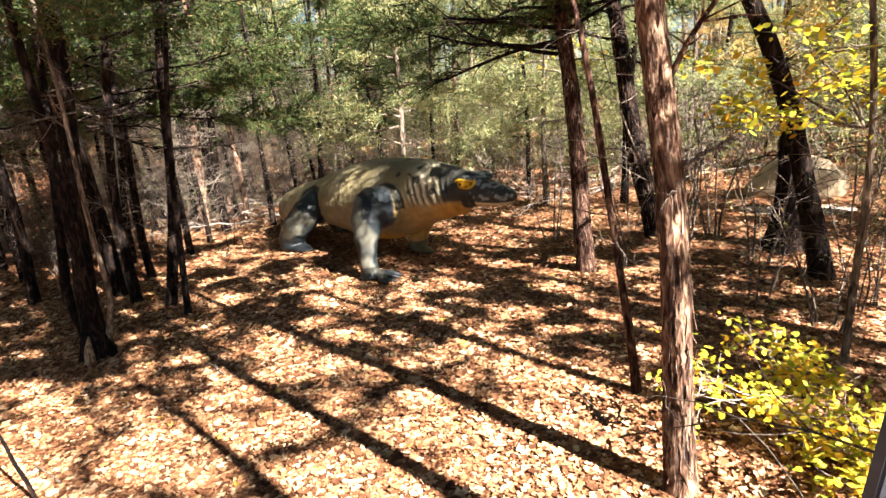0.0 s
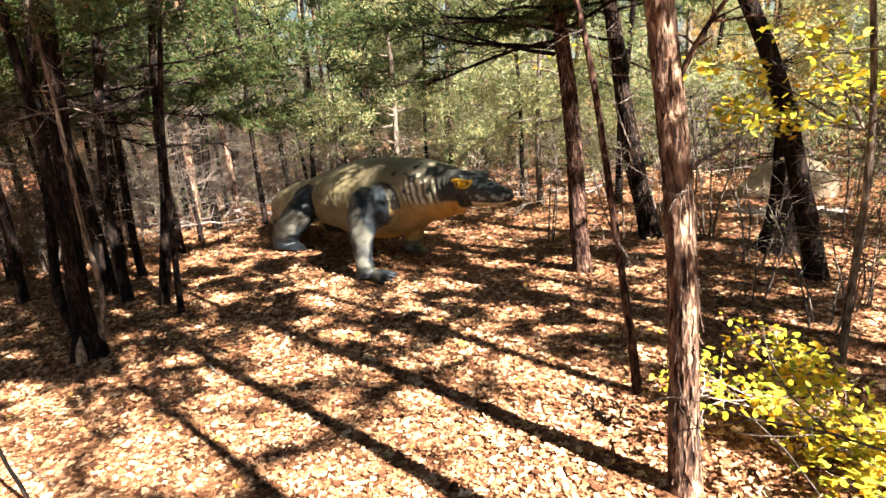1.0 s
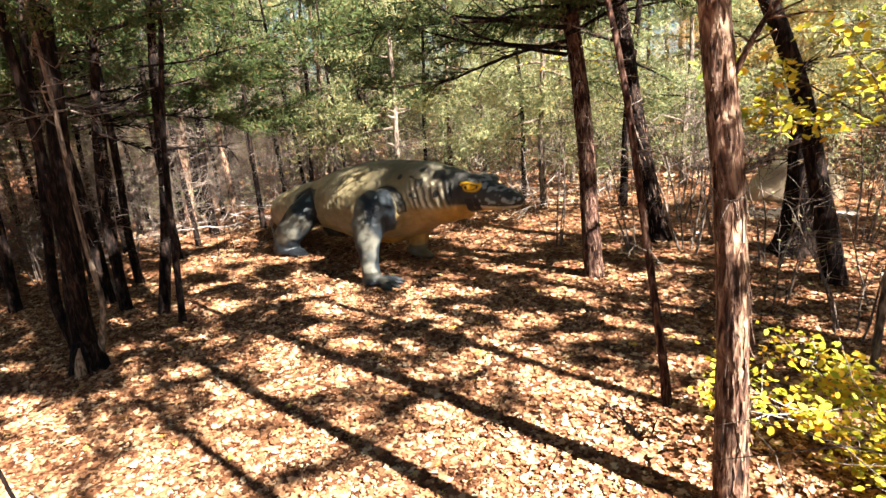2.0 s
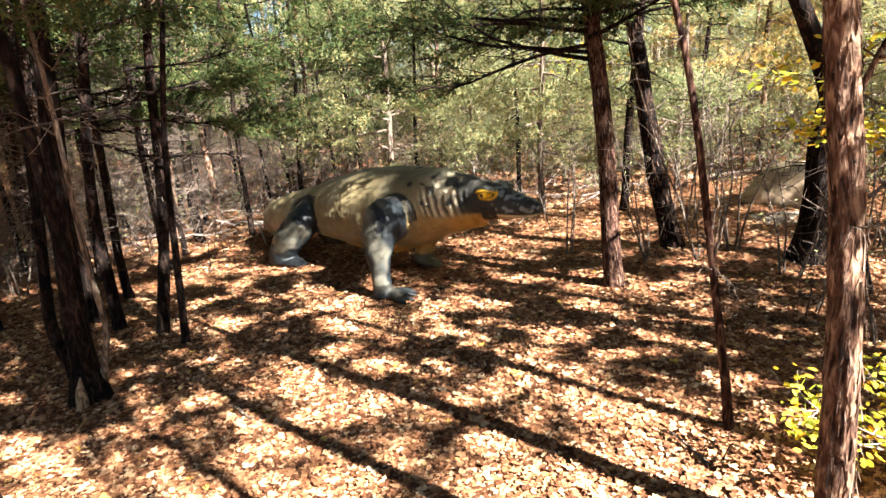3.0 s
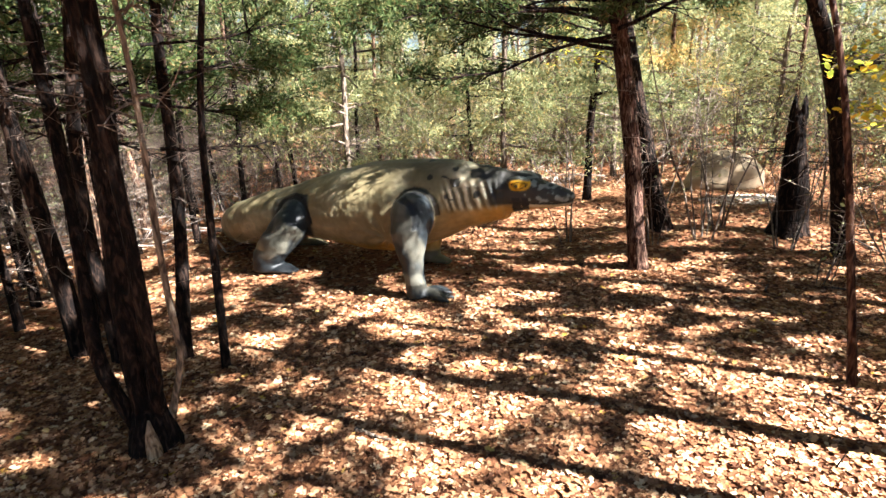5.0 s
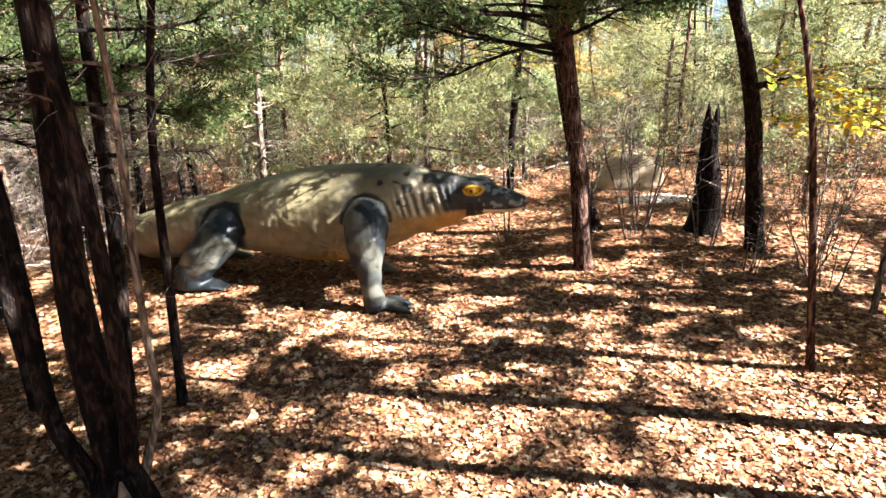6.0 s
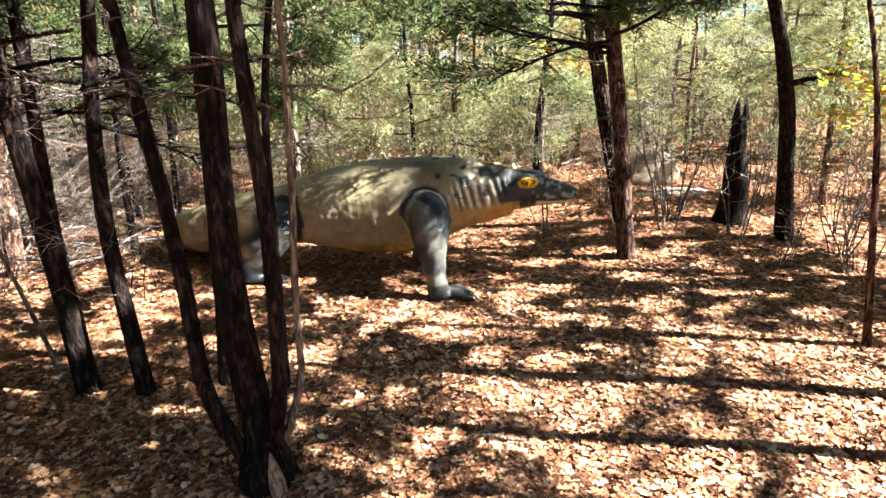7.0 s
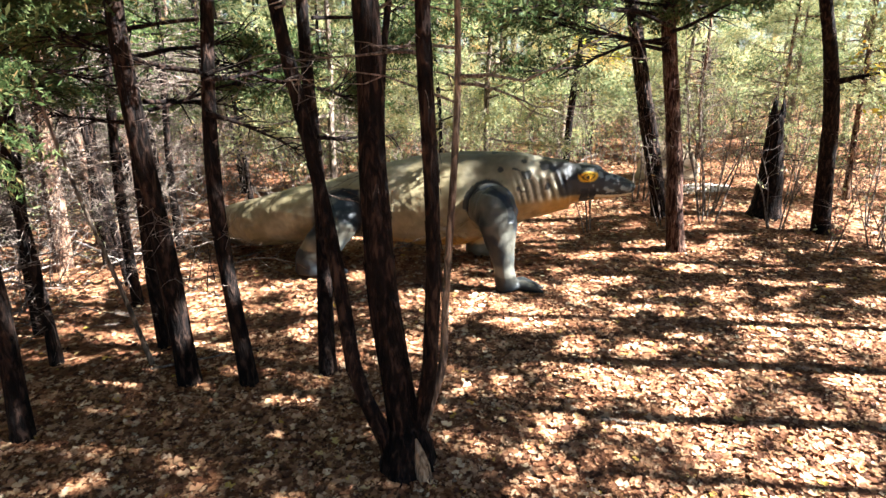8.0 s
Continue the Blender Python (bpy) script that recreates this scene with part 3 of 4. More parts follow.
def cedar(x, y, diameter, tall, lean=(0, 0), bend=(0, 0), crown_from=2.4, spread=1.3, limbs=24, per=46, twigs=14, twig_from=0.5, leaflet=0.062, seed=1, bark=None, label="", group="", green=None, sides=14, rings=34, far=False, shade=False, clump=0.32, broad=0.13):
    rng = np.random.default_rng(seed)
    root = new("cedar_tree")
    root.matrix_world = pose(x, y, height(x, y))
    pts = trunk_line(lean, bend, tall, rings, rng)
    r0 = diameter / 2
    sh = Shape()
    radii = [r0 * (1 - 0.82 * max(0, p.z) / tall) * (1 + 0.22 * math.exp(-max(0, p.z) / 0.09)) for p in pts]
    sh.tube(pts, radii, sides, 0.16, seed * 3.7)
    trunk = part("trunk", sh.mesh("trunk", bark or BARK), root)
    if sides >= 20:
        shreds(trunk, pts, radii, rng)
    # dead lower branches with side twigs
    tw = Shape()
    if twigs:
        for _ in range(twigs):
            z = rng.uniform(twig_from, crown_from + 0.6)
            a = rng.uniform(0, 6.28)
            L = rng.uniform(0.25, 0.95) if far else rng.uniform(0.2, 0.6)
            line = wander(rng, on_line(pts, z), (math.cos(a), math.sin(a), rng.uniform(-0.2, 0.35)), L, 5, 0.18)
            w = rng.uniform(0.003, 0.0065)
            if not far:
                tw = Shape()
            tw.tube(line, [w * (1 - 0.16 * i) for i in range(6)], 4)
            for _ in range(6):
                k = rng.integers(1, 5)
                s = wander(rng, line[k], (math.cos(a + rng.normal(0, 0.8)), math.sin(a + rng.normal(0, 0.8)), rng.normal(0, 0.4)), L * rng.uniform(0.25, 0.55), 3, 0.25)
                tw.tube(s, [w * 0.5, w * 0.4, w * 0.3, w * 0.15], 3)
            if not far:
                part("dead_branch", tw.mesh("dead_branch", TWIG), root, "bare grey dead branch")
        if far:
            tagged(part("dead_wood", tw.mesh("dead_wood", TWIG), root), kind="stuff")
    # living limbs and their foliage
    lb, at, way = Shape(), [], []
    for _ in range(limbs):
        z = crown_from + (tall - crown_from) * rng.random() ** 1.2
        a = rng.uniform(0, 6.28)
        L = spread * (1.05 - 0.75 * (z - crown_from) / (tall - crown_from)) * rng.uniform(0.55, 1.15)
        line = wander(rng, on_line(pts, z), (math.cos(a), math.sin(a), rng.uniform(-0.05, 0.35)), L, 6, 0.13, -0.03)
        w = 0.006 + 0.011 * L
        if not far:
            lb = Shape()
        lb.tube(line, [w * (1 - 0.14 * i) for i in range(7)], 5)
        if not far:
            part("limb", lb.mesh("limb", bark or BARK), root)
        for k in range(2, 7):
            for _ in range(3):
                d = Vector((math.cos(a + rng.normal(0, 0.7)), math.sin(a + rng.normal(0, 0.7)), rng.normal(-0.05, 0.35)))
                at.append(line[k])
                way.append(d.normalized())
    if far:
        tagged(part("branch_work", lb.mesh("branch_work", bark or BARK), root), kind="stuff")
    leaves = sprigs(rng, np.array(at), np.array(way), per, clump * max(0.8, spread), leaflet, leaflet * broad)
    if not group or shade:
        leaves = lit_spot_filter(leaves, (x, y, 0))
    part("crown", quads_mesh("crown", leaves, green or CEDAR_GREEN), root)
    return tagged(root, label or "eastern red cedar with stringy bark and feathery green crown", "tree", group)


def limb_with_foliage(root, start, way, length, seed, per=60, leaflet=0.06, thick=0.016, bark=None, foliage_from=3, name="limb"):
    """A long side limb of a tree, with twigs and drooping foliage; in the tree's own place."""
    rng = np.random.default_rng(seed)
    line = wander(rng, start, way, length, 10, 0.09, -0.006)
    sh = Shape()
    sh.tube(line, [thick * (1 - 0.085 * i) for i in range(11)], 6)
    at, to = [], []
    for k in range(2, 11):
        for _ in range(3):
            d = (Vector(way).normalized() + Vector(rng.normal(0, 0.55, 3))).normalized()
            d.z *= 0.5
            s = wander(rng, line[k], d, length * rng.uniform(0.12, 0.3), 4, 0.16, -0.02)
            sh.tube(s, [0.006, 0.005, 0.004, 0.003, 0.002], 4)
            if k >= foliage_from:
                for q in s[1:]:
                    at.append(q)
                    to.append((d + Vector(rng.normal(0, 0.4, 3))).normalized())
    limb = part(name, sh.mesh(name, bark or BARK), root)
    if at:
        part("foliage", quads_mesh("foliage", sprigs(rng, np.array(at), np.array(to), per, 0.16, leaflet, leaflet * 0.13), CEDAR_GREEN), limb)
    return limb


def broken_trunk(x, y):
    """A thick dead trunk, snapped off to a splintered point."""
    rng = np.random.default_rng(25)
    root = new("broken_trunk")
    root.matrix_world = pose(x, y, height(x, y))
    pts = [Vector((0.03 * z + 0.02 * math.sin(z * 4), 0.05 * z, z)) for z in np.linspace(-0.06, 1.28, 22)]
    sh = Shape()
    radii = [0.165 * (1 - 0.36 * max(0, p.z)) * (1 + 0.35 * math.exp(-max(0, p.z) / 0.12)) for p in pts]
    sh.tube(pts, radii, 22, 0.22, 9.1)
    # splinters round the break
    for k in range(13):
        a = 2 * math.pi * k / 13
        c = pts[-1] + Vector((math.cos(a), math.sin(a), -0.4)) * 0.068
        tip = pts[-1] + Vector((math.cos(a) * 0.05, math.sin(a) * 0.05, rng.uniform(0.02, 0.24)))
        sh.tube([c, c.lerp(tip, 0.6), tip], [0.032, 0.022, 0.004], 5, 0.2, k)
    trunk = part("trunk", sh.mesh("trunk", BARK_SHADED), root, "dark trunk with a splintered top")
    shreds(trunk, pts, radii, rng, 160, 1.4, BARK_SHADED)
    for _ in range(9):
        z, a, L = rng.uniform(0.5, 1.45), rng.uniform(0, 6.28), rng.uniform(0.3, 0.7)
        line = wander(rng, on_line(pts, z), (math.cos(a), math.sin(a), rng.uniform(0.0, 0.5)), L, 5, 0.18)
        tw = Shape()
        tw.tube(line, [0.009 - 0.0014 * i for i in range(6)], 5)
        for k in (2, 3, 4):
            tw.tube(wander(rng, line[k], rng.normal(0, 1, 3), L * 0.4, 3, 0.2), [0.004, 0.003, 0.002, 0.001], 3)
        part("dead_branch", tw.mesh("dead_branch", BARK_SHADED), root)
    return tagged(root, "thick dead trunk snapped off to a splintered point", "tree trunk")


# the trees that stand round the clearing
tree_a = cedar(1.88, 2.04, 0.14, 6.5, (-0.08, 0.02), crown_from=3.0, spread=1.2, twigs=5, twig_from=1.2, seed=21, sides=26, rings=60, label="slender cedar with shredding red-brown bark beside the trail")
sapling = cedar(1.75, 2.88, 0.055, 4.2, (-0.16, 0.105), (0.07, -0.02), crown_from=2.9, spread=0.7, limbs=12, twigs=12, twig_from=0.7, seed=22, bark=BARK_RED, label="thin leaning cedar sapling with bare lower twigs")
tree_b = cedar(1.57, 5.3, 0.185, 7.5, (-0.085, 0.096), crown_from=2.7, spread=1.6, twigs=10, twig_from=1.0, seed=23, bark=BARK_RED, sides=22, rings=50, label="reddish cedar with long horizontal lower limbs")
tree_c = cedar(2.34, 6.3, 0.22, 8, (-0.167, 0.15), crown_from=2.9, spread=1.5, twigs=8, twig_from=1.0, seed=24, bark=BARK_SHADED, sides=20, rings=44, label="dark-barked tree leaning over the undergrowth")
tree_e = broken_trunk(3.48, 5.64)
tree_f = cedar(3.56, 4.93, 0.19, 6, (-0.34, -0.04), (0.1, 0.0), crown_from=2.9, spread=1.5, twigs=12, twig_from=0.6, seed=26, bark=BARK_SHADED, label="dark trunk with an upturned side branch")
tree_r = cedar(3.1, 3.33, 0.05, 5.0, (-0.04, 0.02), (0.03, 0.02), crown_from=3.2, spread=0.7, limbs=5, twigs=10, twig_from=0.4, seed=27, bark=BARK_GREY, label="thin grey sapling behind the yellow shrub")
tree_l1 = cedar(-2.62, 4.41, 0.11, 6.5, (0.05, 0.18), crown_from=2.6, spread=1.2, twigs=14, twig_from=0.9, seed=28, bark=BARK_SHADED, label="dark slim cedar with dead side twigs")
tree_l2 = cedar(-2.28, 4.16, 0.065, 5.2, (0.085, 0.074), (-0.05, 0.02), crown_from=2.7, spread=0.8, limbs=14, twigs=14, twig_from=0.7, seed=29, bark=BARK_SHADED, label="crooked thin cedar with a pale frayed foot")
tree_t1 = cedar(-3.16, 4.5, 0.11, 6.5, (0.03, 0.1), (-0.05, 0.0), crown_from=2.6, spread=1.2, twigs=16, twig_from=0.8, seed=30, bark=BARK_SHADED, label="straight dark cedar in the shade")
tree_t2 = cedar(-3.49, 4.68, 0.14, 7, (-0.02, 0.0), (-0.04, 0.0), crown_from=2.5, spread=1.4, twigs=18, twig_from=0.8, seed=31, bark=BARK_SHADED, label="cedar with peeling bark in the shade")
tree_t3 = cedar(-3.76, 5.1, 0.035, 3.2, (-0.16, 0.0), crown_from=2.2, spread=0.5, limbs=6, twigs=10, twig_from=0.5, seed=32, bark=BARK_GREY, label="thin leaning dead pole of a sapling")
tree_t4 = cedar(-4.21, 7.92, 0.14, 7, (0.03, 0.0), crown_from=2.2, spread=1.4, seed=33, bark=BARK_SHADED, label="dark cedar deep in the shade")
tree_t5 = cedar(-4.4, 4.46, 0.115, 6.5, (0.02, 0.0), crown_from=2.4, spread=1.3, seed=34, bark=BARK_SHADED, label="slim cedar near the trail bend")
tree_t6 = cedar(-5.45, 9.5, 0.15, 7, (0.05, 0.0), crown_from=2.2, spread=1.4, seed=35, bark=BARK_SHADED, label="cedar in the back of the grove")
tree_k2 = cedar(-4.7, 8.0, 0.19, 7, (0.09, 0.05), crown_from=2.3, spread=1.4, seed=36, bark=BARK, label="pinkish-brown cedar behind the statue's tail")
tree_t2b = cedar(-3.63, 5.4, 0.1, 6, (0.02, 0.0), (-0.05, 0), crown_from=2.4, spread=1.1, seed=37, bark=BARK_SHADED, label="dark cedar close behind another")

# the long limbs over the statue
for i, (way, length) in enumerate((((-1.6, 1.0, 0.3), 2.4), ((-1.55, 1.1, 0.08), 2.3), ((-1.4, 0.7, -0.08), 1.9), ((0.7, -0.5, 0.4), 1.4), ((-1.2, -0.4, 0.3), 1.9), ((-1.7, 0.4, 0.25), 2.4), ((0.9, 0.3, 0.3), 1.3), ((-1.3, 1.5, 0.3), 2.2))):
    limb_with_foliage(tree_b, (-0.26, 0.15, 2.12 + 0.06 * i), way, length, 60 + i, bark=BARK_SHADED, foliage_from=5, per=17, thick=0.021)
for i, (z, way, length) in enumerate(((2.2, (-1.2, 0.8, 0.2), 1.6), (2.5, (1.0, -0.6, 0.2), 1.4), (2.35, (-0.6, -1.0, 0.2), 1.5))):
    limb_with_foliage(tree_c, (-0.36, 0.12, z), way, length, 80 + i, bark=BARK_SHADED, foliage_from=4, per=40)
for i, (tree, z, way, length) in enumerate(((tree_l1, 2.3, (1.2, 1.0, 0.15), 1.9), (tree_l1, 1.9, (0.9, 1.3, 0.05), 1.6), (tree_l2, 2.1, (0.8, 0.9, 0.2), 1.2), (tree_t1, 2.0, (0.5, 1.0, 0.1), 1.3), (tree_t1, 2.3, (-0.9, 0.5, 0.0), 1.4), (tree_t2, 2.1, (-0.8, 0.6, 0.0), 1.5), (tree_t5, 1.9, (0.6, 0.9, 0.05), 1.4), (tree_t5, 1.95, (0.5, -1.0, 0.1), 1.35), (tree_t2, 1.8, (0.9, 0.6, 0.1), 1.2))):
    close = tree is tree_t5
    limb_with_foliage(tree, (0.08 if tree is tree_l1 else 0.0, 0.06, z), way, length, 90 + i, bark=BARK_SHADED, foliage_from=4, per=130 if close else 50, leaflet=0.028 if close else 0.045, thick=0.013)
# bare crooked limbs of the shaded cedars
for i, (tree, z, way, length) in enumerate(((tree_t1, 1.98, (1.0, 0.4, -0.08), 0.75), (tree_t1, 1.78, (1.0, 0.2, -0.3), 0.7), (tree_t1, 2.02, (-1.0, 0.3, 0.1), 0.85), (tree_t2, 1.85, (1.0, 0.3, -0.12), 0.7), (tree_t2, 2.1, (1.0, 0.6, 0.1), 0.9), (tree_l1, 1.9, (-0.8, 0.5, 0.2), 0.8), (tree_l1, 1.6, (0.9, 0.8, -0.1), 0.7), (tree_t5, 2.0, (1.0, 0.5, 0.1), 0.9), (tree_t2b, 1.7, (-0.8, 0.5, 0.05), 0.8))):
    limb_with_foliage(tree, (0.07 if tree is tree_l1 else -0.02, 0.1, z), way, length, 260 + i, thick=0.017, bark=BARK_SHADED, foliage_from=99, name="dead_limb")
limb_with_foliage(tree_f, (-0.5, -0.07, 1.76), (-0.25, -0.75, 0.3), 0.62, 66, per=1, thick=0.045, bark=BARK_SHADED, foliage_from=99)
limb_with_foliage(tree_a, (-0.15, 0.04, 1.8), (0.5, 0.1, 0.75), 1.1, 67, thick=0.014, foliage_from=7)
limb_with_foliage(tree_a, (-0.05, 0.0, 1.52), (0.55, 0.1, 0.45), 0.22, 68, per=1, thick=0.008, bark=TWIG, foliage_from=99)


# the cedar of several stems that springs from one stump
def stem_clump():
    root = new("multi_stem_cedar")
    root.matrix_world = pose(-2.5, 3.27, 0)
    rng = np.random.default_rng(77)
    st = Shape()
    st.tube([(0.0, 0, -0.06), (0.0, 0, 0.05), (0.0, 0.0, 0.14), (0.0, 0.01, 0.24)], [0.17, 0.14, 0.12, 0.09], 22, 0.25, 4.0)
    part("stump", st.mesh("stump", BARK_SHADED), root, "gnarled stump with a pale sawn scar")
    scar = Shape()
    scar.tube([(0.05, -0.135, -0.02), (0.045, -0.118, 0.06), (0.037, -0.1, 0.13), (0.03, -0.075, 0.21)], [0.046, 0.042, 0.03, 0.006], 11, 0.25, 2.0)
    part("split_wood", scar.mesh("split_wood", SPLIT_WOOD), root, "pale bare wood where the bark has come off")
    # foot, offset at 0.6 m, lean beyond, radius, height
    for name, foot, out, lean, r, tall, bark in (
        ("stem", (0.0, 0.02), (-0.03, 0.03), (0.01, 0.16), 0.083, 7.0, BARK_SHADED),
        ("stem", (0.05, 0.0), (0.08, -0.06), (0.0, -0.02), 0.042, 6.0, BARK_SHADED),
        ("stem", (-0.05, 0.0), (-0.16, 0.06), (-0.08, 0.24), 0.042, 6.0, BARK_SHADED),
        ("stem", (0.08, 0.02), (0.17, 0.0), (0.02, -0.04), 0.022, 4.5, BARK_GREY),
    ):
        pts = [Vector((foot[0], foot[1], 0.02))]
        for i in range(1, 41):
            z = 0.02 + tall * i / 40
            k = smooth(0.0, 0.62, z)
            pts.append(Vector((foot[0] + out[0] * k + lean[0] * max(0, z - 0.5) + 0.015 * math.sin(z * 3 + r * 90), foot[1] + out[1] * k + lean[1] * max(0, z - 0.5) + 0.015 * math.sin(z * 2.4 + r * 60), z)))
        sh = Shape()
        sh.tube(pts, [r * (1 - 0.75 * max(0, p.z) / tall) * (1 + 0.35 * math.exp(-p.z / 0.12)) for p in pts], 16, 0.18, r * 100)
        stem = part(name, sh.mesh(name, bark), root)
        if r > 0.04:
            shreds(stem, pts, [r * (1 - 0.75 * max(0, p.z) / tall) for p in pts], rng, 200, 3.2, bark)
        tw, at, way = Shape(), [], []
        for _ in range(16):
            z = rng.uniform(1.7, tall)
            a = rng.uniform(0, 6.28)
            L = rng.uniform(0.3, 1.0)
            line = wander(rng, on_line(pts, z), (math.cos(a), math.sin(a), rng.uniform(-0.1, 0.4)), L, 5, 0.16)
            tw.tube(line, [0.008 - 0.0013 * i for i in range(6)], 4)
            for k in range(1, 6):
                s = wander(rng, line[k], (math.cos(a + rng.normal(0, 0.8)), math.sin(a + rng.normal(0, 0.8)), rng.normal(0, 0.3)), L * 0.35, 3, 0.2)
                tw.tube(s, [0.004, 0.003, 0.002, 0.001], 3)
                if z > 2.5:
                    at += s[1:]
                    way += [Vector(rng.normal(0, 1, 3)).normalized() for _ in s[1:]]
        tagged(part("twig_growth", tw.mesh("twig_growth", TWIG), stem), kind="stuff")
        part("foliage", quads_mesh("foliage", sprigs(rng, np.array(at), np.array(way), 60, 0.22, 0.045, 0.006), CEDAR_GREEN), stem)
    return tagged(root, "cedar with several stems rising from one gnarled stump", "tree")


stem_clump()


# ---- the woods behind: a few kinds of cedar, set out many times ----
def scatter_woods():
    rng = np.random.default_rng(5)
    kinds = []
    for i in range(7):
        kinds.append(cedar(0, 60 + i, rng.uniform(0.06, 0.13), rng.uniform(5.0, 7.5), (rng.normal(0, 0.04), rng.normal(0, 0.04)), crown_from=rng.uniform(1.2, 2.0) if i < 2 else rng.uniform(0.5, 1.3), spread=rng.uniform(1.2, 1.7), limbs=14 if i < 2 else 34, per=44, twigs=95 if i < 2 else 30, twig_from=0.3, leaflet=0.065, broad=0.11, far=True, seed=100 + i, bark=(BARK, BARK_SHADED, BARK_GREY)[i % 3], green=AUTUMN if i == 6 else (CEDAR_GREEN, SUNLIT_GREEN)[i > 1], sides=8, rings=16, label="small tree with orange and yellow autumn leaves" if i == 6 else "cedar among many in the dense woods", group="cedars of the woods"))
    spots = []
    tries = 0
    while len(spots) < 100 and tries < 6000:
        tries += 1
        x, y = rng.uniform(-15, 15), rng.uniform(4, 19)
        # keep the clearing and the view along it open
        if y < 8.2 and -6 < x < 5.5 or (x + 0.3) ** 2 / 9 + (y - 6.3) ** 2 / 6 < 1:
            continue
        # a sunny opening round the boulder
        if abs(x - 3.9) < 1.0 and y < 9.5 or 4 < x < 12 and y < 8.5 - 0.25 * (x - 4):
            continue
        if x > 1 and rng.random() < 0.35:
            continue
        if any((x - a) ** 2 + (y - b) ** 2 < (0.55 + 0.03 * y) ** 2 for a, b in spots):
            continue
        spots.append((x, y))
    for i, (x, y) in enumerate(spots):
        k = kinds[rng.integers(0, 2) if x < -1.8 and y < 14 else 6 if 0.5 < x < 6 and y > 10 and rng.random() < 0.2 else rng.integers(2, 6)]
        m = pose(x, y, height(x, y), 0, 0, rng.uniform(0, 360))
        if i < 7:
            k = kinds[i]
            k.matrix_basis = m
            continue
        t = copy_thing(k, m)
        s = rng.uniform(0.8, 1.2)
        t.scale = (s, s, s)


scatter_woods()


def dim_grove():
    """Crowded thin cedars with mostly dead branches in the shade."""
    rng = np.random.default_rng(15)
    kinds = []
    for i in range(3):
        kinds.append(cedar(0, 60 + i, rng.uniform(0.05, 0.11), rng.uniform(5.5, 7.5), (rng.normal(0, 0.05), rng.normal(0, 0.05)), crown_from=2.4, spread=1.2, limbs=13, per=30, twigs=90, twig_from=0.25, leaflet=0.06, seed=150 + i, bark=BARK_SHADED, sides=8, rings=16, far=True, label="thin dark cedar with many dead branches", group="cedars of the dim grove"))
    spots = [(-4.6, 6.2), (-5.4, 5.2), (-5.9, 7.4), (-6.6, 6.0), (-4.9, 9.4), (-6.2, 9.0), (-7.3, 8.2), (-5.6, 11.0), (-3.6, 10.4), (-2.4, 11.2), (-7.6, 10.6), (-4.3, 12.2), (-8.6, 7.4), (-1.2, 10.6), (-6.9, 12.4), (-3.0, 9.2), (-5.1, 7.0), (-7.0, 4.0), (-3.9, 6.5), (-4.4, 5.5), (-4.0, 7.1), (-5.0, 8.3), (-6.1, 6.7), (-5.7, 8.1), (-3.5, 8.2), (-6.6, 7.4), (-4.6, 10.2), (-5.3, 6.1)]
    for i, (x, y) in enumerate(spots):
        m = pose(x, y, height(x, y), 0, 0, rng.uniform(0, 360))
        if i < 3:
            kinds[i].matrix_basis = m
        else:
            copy_thing(kinds[i % 3], m)


dim_grove()

# feathery cedars at the edge of the sunny opening
for i, (x, y, tall) in enumerate(((5.3, 5.7, 6.0), (6.6, 5.0, 6.5), (6.9, 9.8, 7.0), (8.4, 9.0, 7.0), (8.0, 6.2, 6.5))):
    cedar(x, y, 0.09, tall, (0.02 * (i - 2), 0.03), crown_from=1.5, spread=1.2, limbs=30, per=40, leaflet=0.06, broad=0.11, clump=0.34, twigs=24, twig_from=0.4, seed=170 + i, green=(SUNLIT_GREEN, CEDAR_GREEN)[i % 2], far=True, sides=8, rings=16, label="feathery green cedar beside the sunny opening", group="cedars of the woods")


# trees added mostly out of view, behind and beside the walk, to shade the clearing
for i, (x, y, spread) in enumerate(((2.3, 0.95, 1.9), (5.4, 2.4, 1.3), (7.4, -3.0, 1.6), (12.5, 0.5, 1.5), (9.0, 1.0, 1.7), (10.0, 3.8, 1.7), (2.2, -3.4, 1.6), (-0.8, -2.9, 1.6), (-3.6, -2.2, 1.6), (-6.0, -0.8, 1.6), (-7.0, 2.0, 1.6), (-1.6, -5.2, 1.9), (1.0, -6.5, 1.9), (4.6, -6.2, 1.9), (-5.0, -4.8, 1.9), (-8.5, -2.5, 1.9), (-9.0, 4.5, 1.9), (-4.0, -7.5, 1.9), (-6.4, 4.6, 1.7), (-7.8, 6.6, 1.8), (6.5, 1.3, 1.3), (8.3, 0.1, 1.4), (11.0, -3.0, 1.4), (3.9, -0.7, 1.3), (5.0, 0.9, 1.2))):
    cedar(x, y, 0.15, 8.8 if i == 23 else 7.0 + (i * 0.7) % 1.6, crown_from={0: 4.2, 23: 5.6, 24: 4.0}.get(i, 3.0), spread=spread, limbs=44 if i == 0 else 24 if i in (23, 24) else 30, per=64, leaflet=0.07, broad=0.17, clump=0.3, shade=True, twigs=6, seed=300 + i, bark=(BARK, BARK_SHADED)[i % 2], far=True, sides=10, rings=20, label="added cedar, mostly out of view, that shades the clearing", group="cedars of the woods")


